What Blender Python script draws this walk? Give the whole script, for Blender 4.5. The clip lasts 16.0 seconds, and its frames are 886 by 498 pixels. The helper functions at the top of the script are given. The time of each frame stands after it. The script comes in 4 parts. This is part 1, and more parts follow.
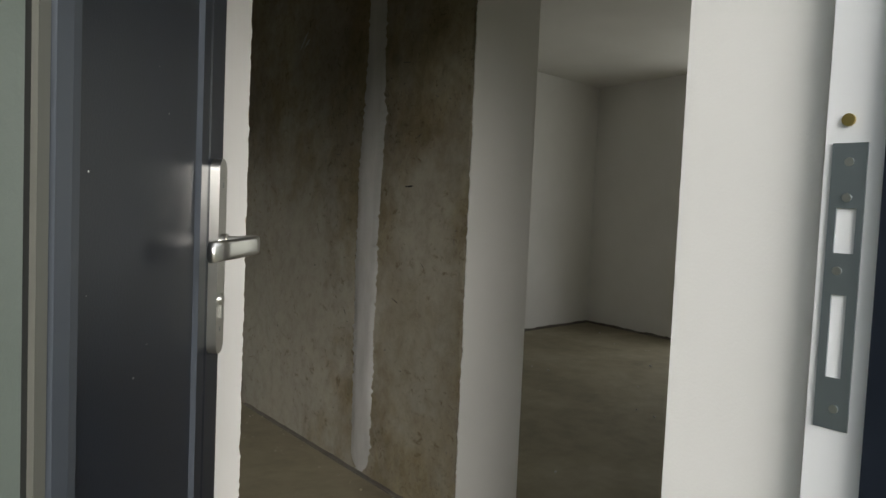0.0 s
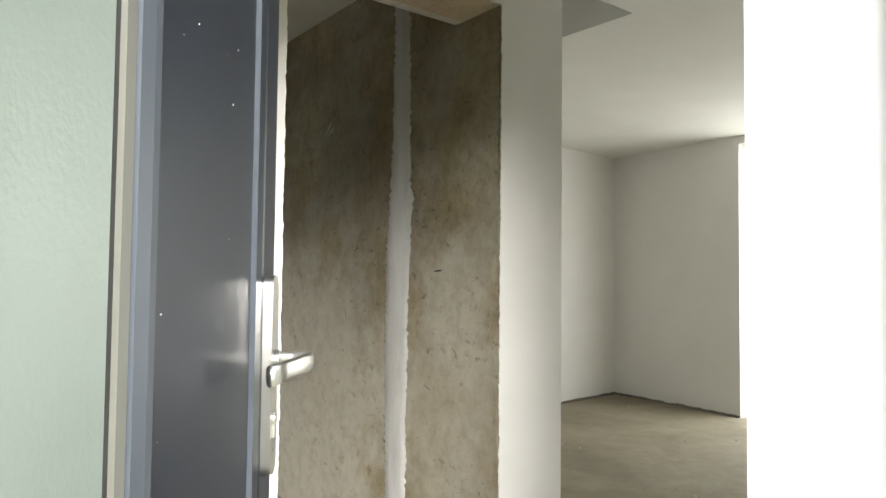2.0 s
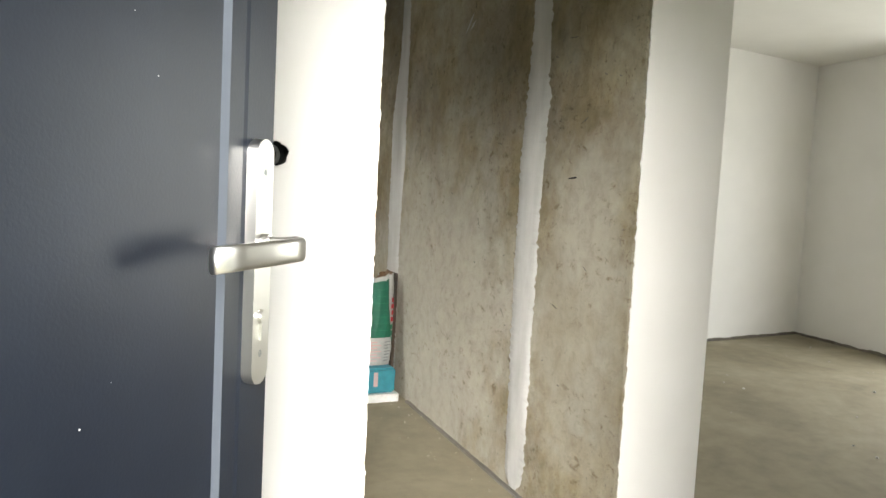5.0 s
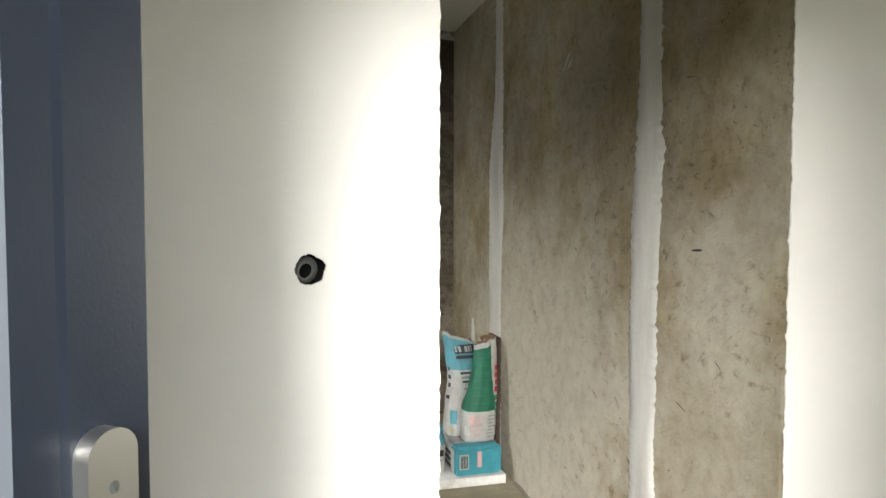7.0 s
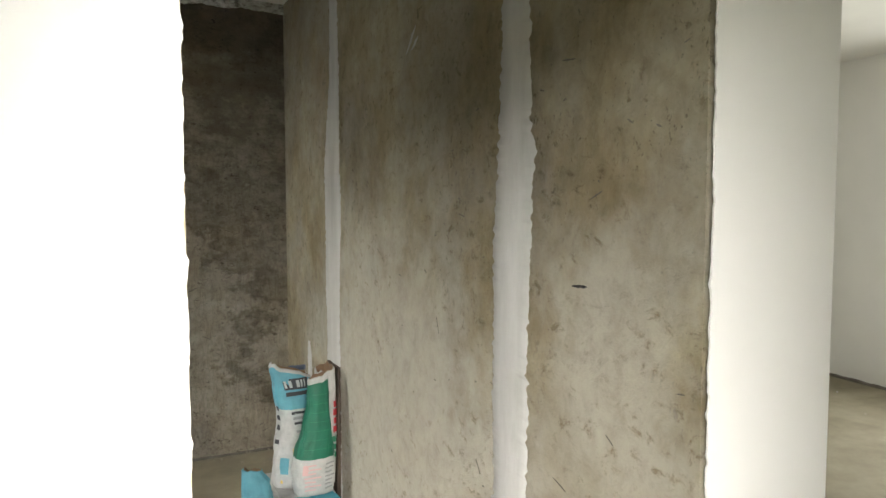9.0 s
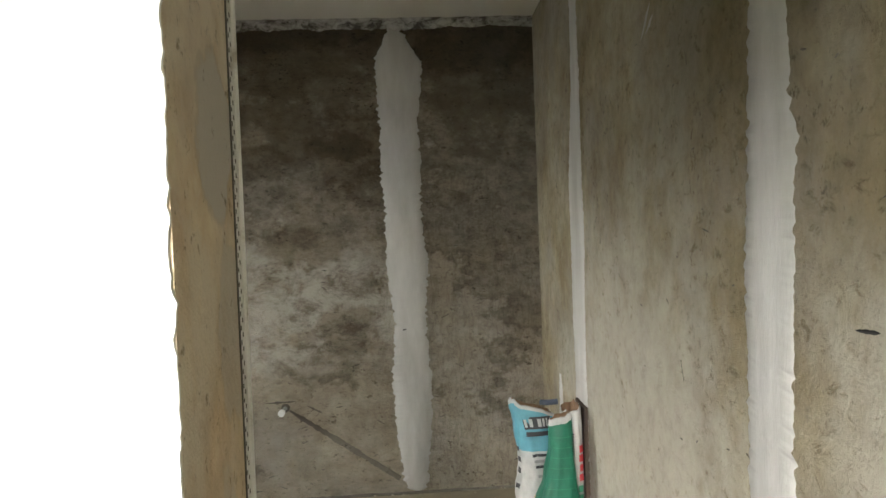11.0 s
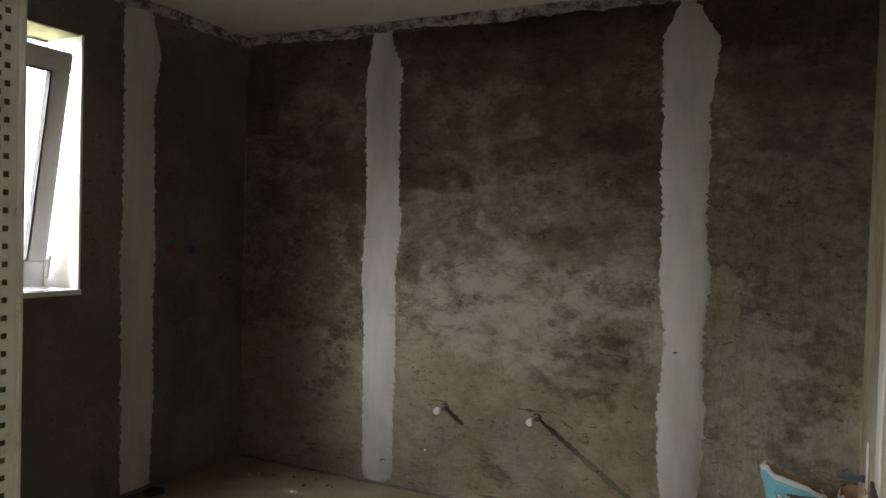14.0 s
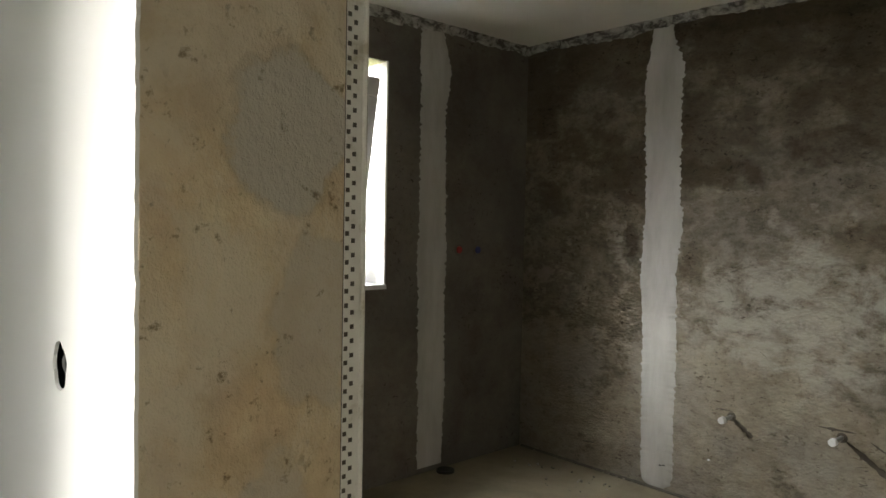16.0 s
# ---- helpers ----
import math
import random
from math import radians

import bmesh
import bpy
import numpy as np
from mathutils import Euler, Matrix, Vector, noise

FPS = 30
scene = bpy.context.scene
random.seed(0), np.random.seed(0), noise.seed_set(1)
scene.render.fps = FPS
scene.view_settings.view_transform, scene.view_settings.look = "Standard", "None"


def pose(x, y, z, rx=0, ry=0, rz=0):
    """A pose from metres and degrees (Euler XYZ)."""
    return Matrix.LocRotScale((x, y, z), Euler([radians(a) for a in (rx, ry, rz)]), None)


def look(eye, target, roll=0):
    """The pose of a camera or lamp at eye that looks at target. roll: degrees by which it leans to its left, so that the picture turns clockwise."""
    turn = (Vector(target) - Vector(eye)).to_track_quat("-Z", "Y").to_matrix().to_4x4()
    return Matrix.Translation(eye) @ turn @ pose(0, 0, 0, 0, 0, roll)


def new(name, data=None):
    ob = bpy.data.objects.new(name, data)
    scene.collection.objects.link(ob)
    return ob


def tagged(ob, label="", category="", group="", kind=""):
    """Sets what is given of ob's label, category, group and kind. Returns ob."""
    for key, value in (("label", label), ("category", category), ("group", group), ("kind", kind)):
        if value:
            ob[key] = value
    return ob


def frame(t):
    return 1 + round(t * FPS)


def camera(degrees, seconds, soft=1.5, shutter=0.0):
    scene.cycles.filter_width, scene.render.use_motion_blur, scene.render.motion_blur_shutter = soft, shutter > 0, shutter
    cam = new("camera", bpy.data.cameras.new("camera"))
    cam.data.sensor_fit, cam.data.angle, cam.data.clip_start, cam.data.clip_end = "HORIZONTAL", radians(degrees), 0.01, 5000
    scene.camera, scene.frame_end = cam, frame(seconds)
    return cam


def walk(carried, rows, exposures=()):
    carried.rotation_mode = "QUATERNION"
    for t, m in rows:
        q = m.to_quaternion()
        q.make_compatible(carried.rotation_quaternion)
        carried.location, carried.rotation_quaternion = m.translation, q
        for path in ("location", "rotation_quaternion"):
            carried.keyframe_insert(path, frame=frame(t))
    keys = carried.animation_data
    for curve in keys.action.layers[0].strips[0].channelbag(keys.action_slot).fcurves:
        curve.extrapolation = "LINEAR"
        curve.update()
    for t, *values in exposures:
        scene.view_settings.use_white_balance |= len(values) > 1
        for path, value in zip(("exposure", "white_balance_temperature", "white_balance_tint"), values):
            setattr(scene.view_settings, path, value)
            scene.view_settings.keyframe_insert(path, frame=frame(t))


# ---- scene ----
cam = camera(63.8, 16.0)
PATH = [
    (0, (-0.824, -1.782, 1.11), (0.469, -0.26, 1.0), 2.5),
    (0.5, (-0.822, -1.753, 1.167), (0.298, -0.096, 1.148), 0.3),
    (1, (-0.843, -1.722, 1.161), (0.283, -0.076, 1.299), 2.1),
    (1.5, (-0.844, -1.734, 1.17), (0.361, -0.14, 1.252), 1.0),
    (2, (-0.856, -1.738, 1.162), (0.4, -0.183, 1.246), 0.6),
    (2.5, (-0.846, -1.751, 1.133), (0.332, -0.135, 1.073), 0.0),
    (3, (-0.81, -1.752, 1.094), (0.31, -0.102, 0.937), -0.3),
    (5.5, (-0.528, -1.543, 1.139), (0.288, 0.279, 1.007), 3.2),
    (6, (-0.485, -1.453, 1.244), (0.325, 0.376, 1.205), 1.0),
    (6.5, (-0.419, -1.396, 1.279), (0.149, 0.522, 1.279), -1.0),
    (7, (-0.352, -1.303, 1.292), (0.178, 0.623, 1.19), 0.1),
    (7.5, (-0.31, -1.127, 1.316), (0.429, 0.724, 1.148), 1.2),
    (8, (-0.241, -0.999, 1.379), (0.697, 0.764, 1.254), -0.1),
    (10.3, (0.066, -0.62, 1.345), (0.722, 1.266, 1.221), -0.4),
    (10.5, (0.095, -0.595, 1.354), (0.628, 1.33, 1.246), -1.3),
    (11, (0.173, -0.567, 1.352), (0.31, 1.428, 1.298), -2.1),
    (11.5, (0.278, -0.534, 1.337), (0.206, 1.464, 1.279), 0.5),
    (12, (0.361, -0.462, 1.307), (0.309, 1.533, 1.183), 2.1),
    (12.5, (0.436, -0.36, 1.312), (0.255, 1.627, 1.175), 2.2),
    (13, (0.484, -0.287, 1.322), (0.144, 1.681, 1.222), 0.6),
    (13.5, (0.572, -0.201, 1.327), (-0.069, 1.692, 1.256), 0.2),
    (14, (0.626, -0.166, 1.349), (-0.24, 1.637, 1.299), 1.7),
    (14.5, (0.622, -0.146, 1.367), (-0.338, 1.608, 1.326), 1.7),
    (15, (0.597, -0.136, 1.348), (-0.489, 1.544, 1.287), -0.4),
    (15.5, (0.604, -0.168, 1.36), (-0.605, 1.422, 1.27), -0.2),
    (16, (0.654, -0.225, 1.362), (-0.821, 1.123, 1.288), 1.1),
]

EXPOSURES = [(0, 1.15), (0.5, 1.3), (1, 1.85), (1.5, 2.45), (2, 3.0), (2.5, 3.28), (5.5, 3.35), (8, 3.4), (11, 3.55), (12.5, 3.5), (13.5, 3.0), (14.5, 2.75), (15.5, 2.95), (16, 3.3)]
walk(cam, [(t, look(eye, target, roll)) for t, eye, target, roll in PATH], EXPOSURES)

# ---- world and light ----
world = bpy.data.worlds.new("world")
scene.world = world
world.use_nodes = True
wn, wl = world.node_tree.nodes, world.node_tree.links
sky = wn.new("ShaderNodeTexSky")
sky.sky_type, sky.sun_disc = "NISHITA", False
sky.sun_elevation, sky.sun_rotation = radians(17), radians(206)
sky.dust_density, sky.air_density = 1.0, 1.0
wn["Background"].inputs["Strength"].default_value = 0.15
haze = wn.new("ShaderNodeHueSaturation")
haze.inputs["Saturation"].default_value = 0.22
wl.new(sky.outputs[0], haze.inputs["Color"])
wl.new(haze.outputs[0], wn["Background"].inputs["Color"])
sun = new("sun", bpy.data.lights.new("sun", "SUN"))
sun.data.energy, sun.data.angle, sun.data.color = 1.5, radians(36), (1.0, 0.98, 0.93)
sun.matrix_world = look((0, 0, 0), (0.48, 1.0, -0.34))


def sky_panel(name, place, target, width, height, power, spread=180):
    """The sky's light in a window's opening."""
    ob = new(name, bpy.data.lights.new(name, "AREA"))
    ob.data.shape, ob.data.size, ob.data.size_y, ob.data.energy = "RECTANGLE", width, height, power
    ob.data.color, ob.data.spread = (1.0, 0.985, 0.95), radians(spread)
    ob.matrix_world = look(place, target)
    return ob


# ---- materials ----
def material(name, base, rough=0.8, metal=0.0):
    """A node material: its tree, the shader, and helpers are reached through the returned one."""
    m = bpy.data.materials.new(name)
    m.use_nodes = True
    b = m.node_tree.nodes["Principled BSDF"]
    b.inputs["Base Color"].default_value = (*base, 1)
    b.inputs["Roughness"].default_value, b.inputs["Metallic"].default_value = rough, metal
    return m


def node(m, kind, **sockets):
    n = m.node_tree.nodes.new(kind)
    for key, value in sockets.items():
        n.inputs[key.replace("_", " ")].default_value = value
    return n


def join(m, a, b):
    m.node_tree.links.new(a, b)


def coords(m, scale=(1, 1, 1)):
    g = node(m, "ShaderNodeNewGeometry")
    mp = node(m, "ShaderNodeMapping")
    mp.inputs["Scale"].default_value = scale
    join(m, g.outputs["Position"], mp.inputs["Vector"])
    return mp.outputs[0]


def noise_tex(m, scale, detail=4.0, rough=0.55, stretch=(1, 1, 1), distort=0.0):
    n = node(m, "ShaderNodeTexNoise", Scale=scale, Detail=detail, Roughness=rough, Distortion=distort)
    join(m, coords(m, stretch), n.inputs["Vector"])
    return n.outputs[0]


def ramp(m, fac, stops):
    r = node(m, "ShaderNodeValToRGB")
    while len(r.color_ramp.elements) < len(stops):
        r.color_ramp.elements.new(0.5)
    for e, (p, c) in zip(r.color_ramp.elements, stops):
        e.position, e.color = p, (*c, 1) if len(c) == 3 else c
    join(m, fac, r.inputs[0])
    return r.outputs[0]


def mix(m, fac, a, b, how="MIX"):
    n = m.node_tree.nodes.new("ShaderNodeMix")
    n.data_type, n.blend_type = "RGBA", how
    for value, socket in ((fac, n.inputs[0]), (a, n.inputs[6]), (b, n.inputs[7])):
        if isinstance(value, (int, float)):
            socket.default_value = value
        elif isinstance(value, tuple):
            socket.default_value = (*value, 1)
        else:
            join(m, value, socket)
    return n.outputs[2]


def finish(m, colour=None, height=None, strength=0.3, distance=0.01, rough=None):
    b = m.node_tree.nodes["Principled BSDF"]
    if colour is not None:
        join(m, colour, b.inputs["Base Color"])
    if rough is not None:
        join(m, rough, b.inputs["Roughness"])
    if height is not None:
        bump = node(m, "ShaderNodeBump", Strength=strength, Distance=distance)
        join(m, height, bump.inputs["Height"])
        join(m, bump.outputs[0], b.inputs["Normal"])
    return m


def raw_plaster(name, stretch, light, mid, dark, low=0.40, high=0.60, rough_relief=0.55, fleck=1.0):
    """Bare cement plaster: trowel streaks, damp clouds, pits."""
    m = material(name, mid, 0.92)
    cloud = noise_tex(m, 1.7, 8, 0.64, distort=0.1)
    blot = noise_tex(m, 5.5, 9, 0.70, stretch, 0.12)
    streak = noise_tex(m, 26, 6, 0.66, stretch, 0.1)
    pits = noise_tex(m, 85, 3, 0.7, stretch)
    c = ramp(m, cloud, [(low, dark), (0.5, mid), (high, light)])
    c = mix(m, 0.55, c, ramp(m, blot, [(0.36, (0.42, 0.40, 0.37)), (0.5, (0.5, 0.5, 0.5)), (0.64, (0.60, 0.60, 0.59))]), "OVERLAY")
    c = mix(m, 0.35, c, ramp(m, streak, [(0.35, (0.36, 0.35, 0.33)), (0.6, (0.58, 0.58, 0.57))]), "OVERLAY")
    c = mix(m, 1.0, c, ramp(m, pits, [(0.28, (0.45, 0.43, 0.40)), (0.36, (1, 1, 1))]), "MULTIPLY")
    grey = ramp(m, noise_tex(m, 2.4, 7, 0.62, (1, 1, 0.8)), [(0.44, (0, 0, 0)), (0.58, (0.75, 0.75, 0.75))])
    bright = (light[0] + light[1] + light[2]) / 3
    c = mix(m, grey, c, mix(m, 0.5, c, (bright, bright * 0.97, bright * 0.90)))
    where = ramp(m, noise_tex(m, 3.6, 4, 0.6), [(0.50, (0, 0, 0)), (0.60, (1, 1, 1))])
    flecks = ramp(m, noise_tex(m, 48, 5, 0.7, stretch), [(0.36, (0.34, 0.31, 0.27)), (0.42, (1, 1, 1))])
    c = mix(m, where, c, mix(m, fleck, c, flecks, "MULTIPLY"))
    relief = mix(m, 0.5, streak, pits)
    return finish(m, c, relief, rough_relief, 0.012)


M = {}
M["raw_side"] = raw_plaster("raw_plaster_side", (1, 1, 0.8), (0.348, 0.313, 0.225), (0.291, 0.253, 0.168), (0.216, 0.179, 0.108), rough_relief=0.35, fleck=0.9)


def blob(m, centre, size, ragged=0.35, scale=6.0, soft=0.08):
    """0 outside, 1 inside an uneven round patch about a place on a wall."""
    n = node(m, "ShaderNodeMapping")
    n.vector_type = "TEXTURE"
    n.inputs["Location"].default_value, n.inputs["Scale"].default_value = centre, size
    g = node(m, "ShaderNodeNewGeometry")
    join(m, g.outputs["Position"], n.inputs["Vector"])
    far = node(m, "ShaderNodeVectorMath")
    far.operation = "LENGTH"
    join(m, n.outputs[0], far.inputs[0])
    wob = node(m, "ShaderNodeMath")
    wob.operation, wob.inputs[1].default_value = "MULTIPLY_ADD", ragged
    join(m, noise_tex(m, scale, 7, 0.6), wob.inputs[0])
    join(m, far.outputs["Value"], wob.inputs[2])
    return ramp(m, wob.outputs[0], [((1 + ragged) * 0.5 - soft, (1, 1, 1)), ((1 + ragged) * 0.5 + soft, (0, 0, 0))])


def worn_side():
    """Rubbed pale plaster low down, brown blotches and rough pock marks over the rest."""
    m = M["raw_side"]
    b = m.node_tree.nodes["Principled BSDF"]
    c = b.inputs["Base Color"].links[0].from_socket
    brown = ramp(m, noise_tex(m, 4.2, 9, 0.68, (1, 1, 0.9), 0.25), [(0.47, (0, 0, 0)), (0.62, (0.45, 0.45, 0.45))])
    c = mix(m, brown, c, (0.80, 0.69, 0.52), "MULTIPLY")
    for y, z, ry, rz, most in ((1.5, 0.55, 0.85, 0.85, 0.8), (0.3, 0.75, 0.35, 0.5, 0.5), (0.22, 1.05, 0.2, 0.28, 0.5)):
        pale = mix(m, blob(m, (0.83, y, z), (0.6, ry * 2, rz * 2), 0.8, 5.0, 0.14), (0, 0, 0), (most, most, most))
        c = mix(m, pale, c, (0.40, 0.375, 0.315))
    rag = noise_tex(m, 15, 10, 0.78, (1, 1, 0.9), 0.4)
    c = mix(m, 0.35, c, ramp(m, rag, [(0.36, (0.27, 0.25, 0.21)), (0.5, (0.5, 0.5, 0.5)), (0.66, (0.66, 0.66, 0.65))]), "OVERLAY")
    rough_area = ramp(m, noise_tex(m, 2.6, 5, 0.6), [(0.44, (0.2, 0.2, 0.2)), (0.54, (1, 1, 1))])
    pock = ramp(m, noise_tex(m, 25, 8, 0.74, (1, 0.8, 1.2), 0.4), [(0.33, (0.52, 0.46, 0.36)), (0.44, (1, 1, 1))])
    c = mix(m, rough_area, c, mix(m, 1.0, c, pock, "MULTIPLY"))
    join(m, c, b.inputs["Base Color"])
    bump = b.inputs["Normal"].links[0].from_node
    coarse = node(m, "ShaderNodeBump", Strength=0.5, Distance=0.02)
    join(m, mix(m, 0.5, rag, pock), coarse.inputs["Height"])
    join(m, coarse.outputs[0], bump.inputs["Normal"])


worn_side()


def stained_shaded_far():
    """Bare plaster with rough tool marks and a ragged damp stain, deepened to paint the upper half's shade."""
    m = M["raw_far"]
    b = m.node_tree.nodes["Principled BSDF"]
    old = b.inputs["Base Color"].links[0].from_socket
    sep = node(m, "ShaderNodeSeparateXYZ")
    join(m, coords(m), sep.inputs[0])
    ragged = noise_tex(m, 2.3, 14, 0.70, (0.8, 1, 1.15), 0.0)
    add = m.node_tree.nodes.new("ShaderNodeMath")
    add.operation = "MULTIPLY_ADD"
    add.inputs[1].default_value = 0.16
    join(m, sep.outputs["Z"], add.inputs[0])
    join(m, ragged, add.inputs[2])
    # The stain grows darker with height, which also paints the upper wall's shade.
    damp_shade = ramp(m, add.outputs[0], [(0.62, (0, 0, 0)), (0.67, (0.8, 0.8, 0.8)), (0.73, (0.3, 0.3, 0.3)), (0.80, (0.85, 0.85, 0.85)), (0.90, (1, 1, 1))])
    c = mix(m, damp_shade, old, (0.38, 0.345, 0.285), "MULTIPLY")
    pock = noise_tex(m, 26, 6, 0.72, (0.8, 1, 1.25), 0.1)
    rubbed = noise_tex(m, 11, 9, 0.78, (0.75, 1, 1.1), 0.3)
    c = mix(m, 0.45, c, ramp(m, rubbed, [(0.36, (0.25, 0.24, 0.22)), (0.5, (0.5, 0.5, 0.5)), (0.66, (0.72, 0.72, 0.71))]), "OVERLAY")
    c = mix(m, 1.0, c, ramp(m, pock, [(0.34, (0.5, 0.48, 0.44)), (0.42, (1, 1, 1))]), "MULTIPLY")
    bloom = mix(m, ramp(m, noise_tex(m, 5.5, 12, 0.76, (0.8, 1, 1.25), 0.35), [(0.44, (0, 0, 0)), (0.56, (0.8, 0.8, 0.8))]), (0, 0, 0), blob(m, (-0.5, 3.07, 1.0), (1.45, 3, 0.75), 0.8, 4.0, 0.14))
    c = mix(m, bloom, c, (0.46, 0.435, 0.375))
    for x, z, rx, rz in ((-0.08, 0.86, 0.30, 0.30), (-1.02, 1.62, 0.55, 0.14), (-1.11, 1.18, 0.16, 0.22), (-1.475, 1.28, 0.10, 0.22), (-0.28, 1.29, 0.5, 0.22), (-0.5, 1.72, 0.4, 0.2), (0.0, 1.75, 0.5, 0.5), (0.62, 2.28, 0.75, 0.34), (-0.5, 2.35, 1.6, 0.16)):
        dark = mix(m, blob(m, (x, 3.07, z), (rx, 3, rz), 0.9, 11.0, 0.14), (0, 0, 0), (0.8, 0.8, 0.8))
        c = mix(m, dark, c, (0.55, 0.505, 0.43), "MULTIPLY")
    comb = ramp(m, noise_tex(m, 16, 6, 0.7, (2.4, 1, 0.7), 1.2), [(0.42, (0.55, 0.52, 0.47)), (0.52, (1, 1, 1))])
    c = mix(m, blob(m, (0.55, 3.07, 0.7), (1.0, 3, 1.8), 0.5, 3.0, 0.12), c, mix(m, 0.45, c, comb, "MULTIPLY"))
    join(m, c, b.inputs["Base Color"])
    bump = b.inputs["Normal"].links[0].from_node
    lumps = mix(m, 0.55, pock, noise_tex(m, 60, 5, 0.65, (0.9, 1, 1.2)))
    coarse = node(m, "ShaderNodeBump", Strength=0.8, Distance=0.03)
    join(m, lumps, coarse.inputs["Height"])
    join(m, coarse.outputs[0], bump.inputs["Normal"])


M["raw_far"] = raw_plaster("raw_plaster_far", (0.7, 1, 1.2), (0.357, 0.321, 0.257), (0.31, 0.274, 0.214), (0.245, 0.212, 0.16), 0.36, 0.64, 0.75)
stained_shaded_far()
# The window wall's shade is put into this plaster's darker tones.
M["raw_left"] = raw_plaster("raw_plaster_left_shaded", (1, 0.8, 1), (0.18, 0.162, 0.138), (0.15, 0.134, 0.112), (0.11, 0.096, 0.08))
# Sandy reveal plaster, its tones lifted to carry light from the living side.
M["raw_jamb"] = raw_plaster("raw_plaster_jamb_lit", (1, 1, 0.8), (0.713, 0.593, 0.414), (0.643, 0.514, 0.342), (0.548, 0.433, 0.285), 0.44, 0.56)
jm = M["raw_jamb"]
jb = jm.node_tree.nodes["Principled BSDF"]
jc = jb.inputs["Base Color"].links[0].from_socket
jc = mix(jm, ramp(jm, noise_tex(jm, 9, 8, 0.68, (1, 1, 0.8), 0.4), [(0.46, (0, 0, 0)), (0.60, (0.8, 0.8, 0.8))]), jc, (0.66, 0.58, 0.45))
for y, z, ry, rz, most in ((0.155, 1.457, 0.14, 0.155, 0.85), (0.19, 1.25, 0.10, 0.18, 0.45), (0.14, 1.0, 0.10, 0.24, 0.4), (0.18, 1.72, 0.12, 0.2, 0.6), (0.1, 0.6, 0.18, 0.4, 0.5), (0.08, 1.95, 0.2, 0.2, 0.5)):
    rim = blob(jm, (0, y, z), (2, ry * 1.08, rz * 1.08), 0.6, 14.0, 0.03)
    jc = mix(jm, mix(jm, rim, (0, 0, 0), (most * 0.5, most * 0.5, most * 0.5)), jc, (0.30, 0.25, 0.18))
    jc = mix(jm, mix(jm, blob(jm, (0, y, z), (2, ry, rz), 0.6, 14.0, 0.03), (0, 0, 0), (most, most, most)), jc, (0.50, 0.465, 0.40))
jpit = ramp(jm, noise_tex(jm, 30, 6, 0.7), [(0.33, (0.42, 0.38, 0.32)), (0.40, (1, 1, 1))])
join(jm, mix(jm, 1.0, jc, jpit, "MULTIPLY"), jb.inputs["Base Color"])


def paint(name, base, speck=0.02):
    m = material(name, base, 0.75)
    n = noise_tex(m, 3.0, 5)
    fine = noise_tex(m, 260, 3)
    lo = tuple(max(0, a - speck * 2) for a in base)
    return finish(m, ramp(m, n, [(0.3, lo), (0.7, base)]), fine, 0.12, 0.003)


M["white"] = paint("white_wall_paint", (0.83, 0.82, 0.79))
M["ceiling"] = paint("white_ceiling_paint", (0.80, 0.79, 0.75))
M["outside"] = paint("outside_render", (0.72, 0.71, 0.68))


def screed(name, a, b, c):
    m = material(name, b, 0.88)
    big = noise_tex(m, 1.1, 6, 0.6, distort=0.8)
    mid = noise_tex(m, 7, 7, 0.65)
    fine = noise_tex(m, 120, 3)
    col = ramp(m, big, [(0.35, a), (0.5, b), (0.65, c)])
    col = mix(m, 0.5, col, ramp(m, mid, [(0.35, (0.40, 0.39, 0.37)), (0.62, (0.58, 0.58, 0.57))]), "OVERLAY")
    return finish(m, col, mix(m, 0.5, mid, fine), 0.3, 0.008)


M["floor"] = screed("cement_screed", (0.202, 0.176, 0.119), (0.245, 0.215, 0.148), (0.288, 0.256, 0.184))
filler = material("joint_filler", (0.62, 0.62, 0.60), 0.8)
M["filler"] = finish(filler, ramp(filler, noise_tex(filler, 9, 6, 0.6, (1, 1, 0.25)), [(0.3, (0.394, 0.385, 0.362)), (0.55, (0.503, 0.498, 0.479)), (0.75, (0.593, 0.584, 0.561))]),
                     noise_tex(filler, 60, 4, 0.6, (1, 1, 0.3)), 0.3, 0.004)
leafpaint = material("anthracite_foil", (0.026, 0.031, 0.042), 0.34)
M["leaf"] = finish(leafpaint, ramp(leafpaint, noise_tex(leafpaint, 6, 6, 0.7), [(0.35, (0.0084, 0.0116, 0.0193)), (0.7, (0.0116, 0.0158, 0.0257))]), noise_tex(leafpaint, 300, 2), 0.06, 0.002)
leafpaint.node_tree.nodes["Principled BSDF"].inputs["Specular IOR Level"].default_value = 0.35
M["alu"] = material("grey_trim", (0.066, 0.0752, 0.0898), 0.4)
M["alu"].node_tree.nodes["Principled BSDF"].inputs["Specular IOR Level"].default_value = 0.25
M["gasket"] = material("black_rubber_gasket", (0.03, 0.03, 0.028), 0.7)
M["bead"] = material("beige_trim", (0.132, 0.132, 0.112), 0.5)
gl = material("frosted_glass", (0.2, 0.26, 0.21), 0.35)
gl.node_tree.nodes["Principled BSDF"].inputs["Transmission Weight"].default_value = 0.25
M["frosted"] = finish(gl, ramp(gl, noise_tex(gl, 5, 5), [(0.3, (0.238, 0.281, 0.244)), (0.7, (0.284, 0.33, 0.29))]), noise_tex(gl, 150, 3), 0.2, 0.003)
M["steel"] = material("satin_steel", (0.62, 0.61, 0.58), 0.32, 1.0)
M["zinc"] = material("zinc_plate", (0.32, 0.36, 0.38), 0.4, 0.9)
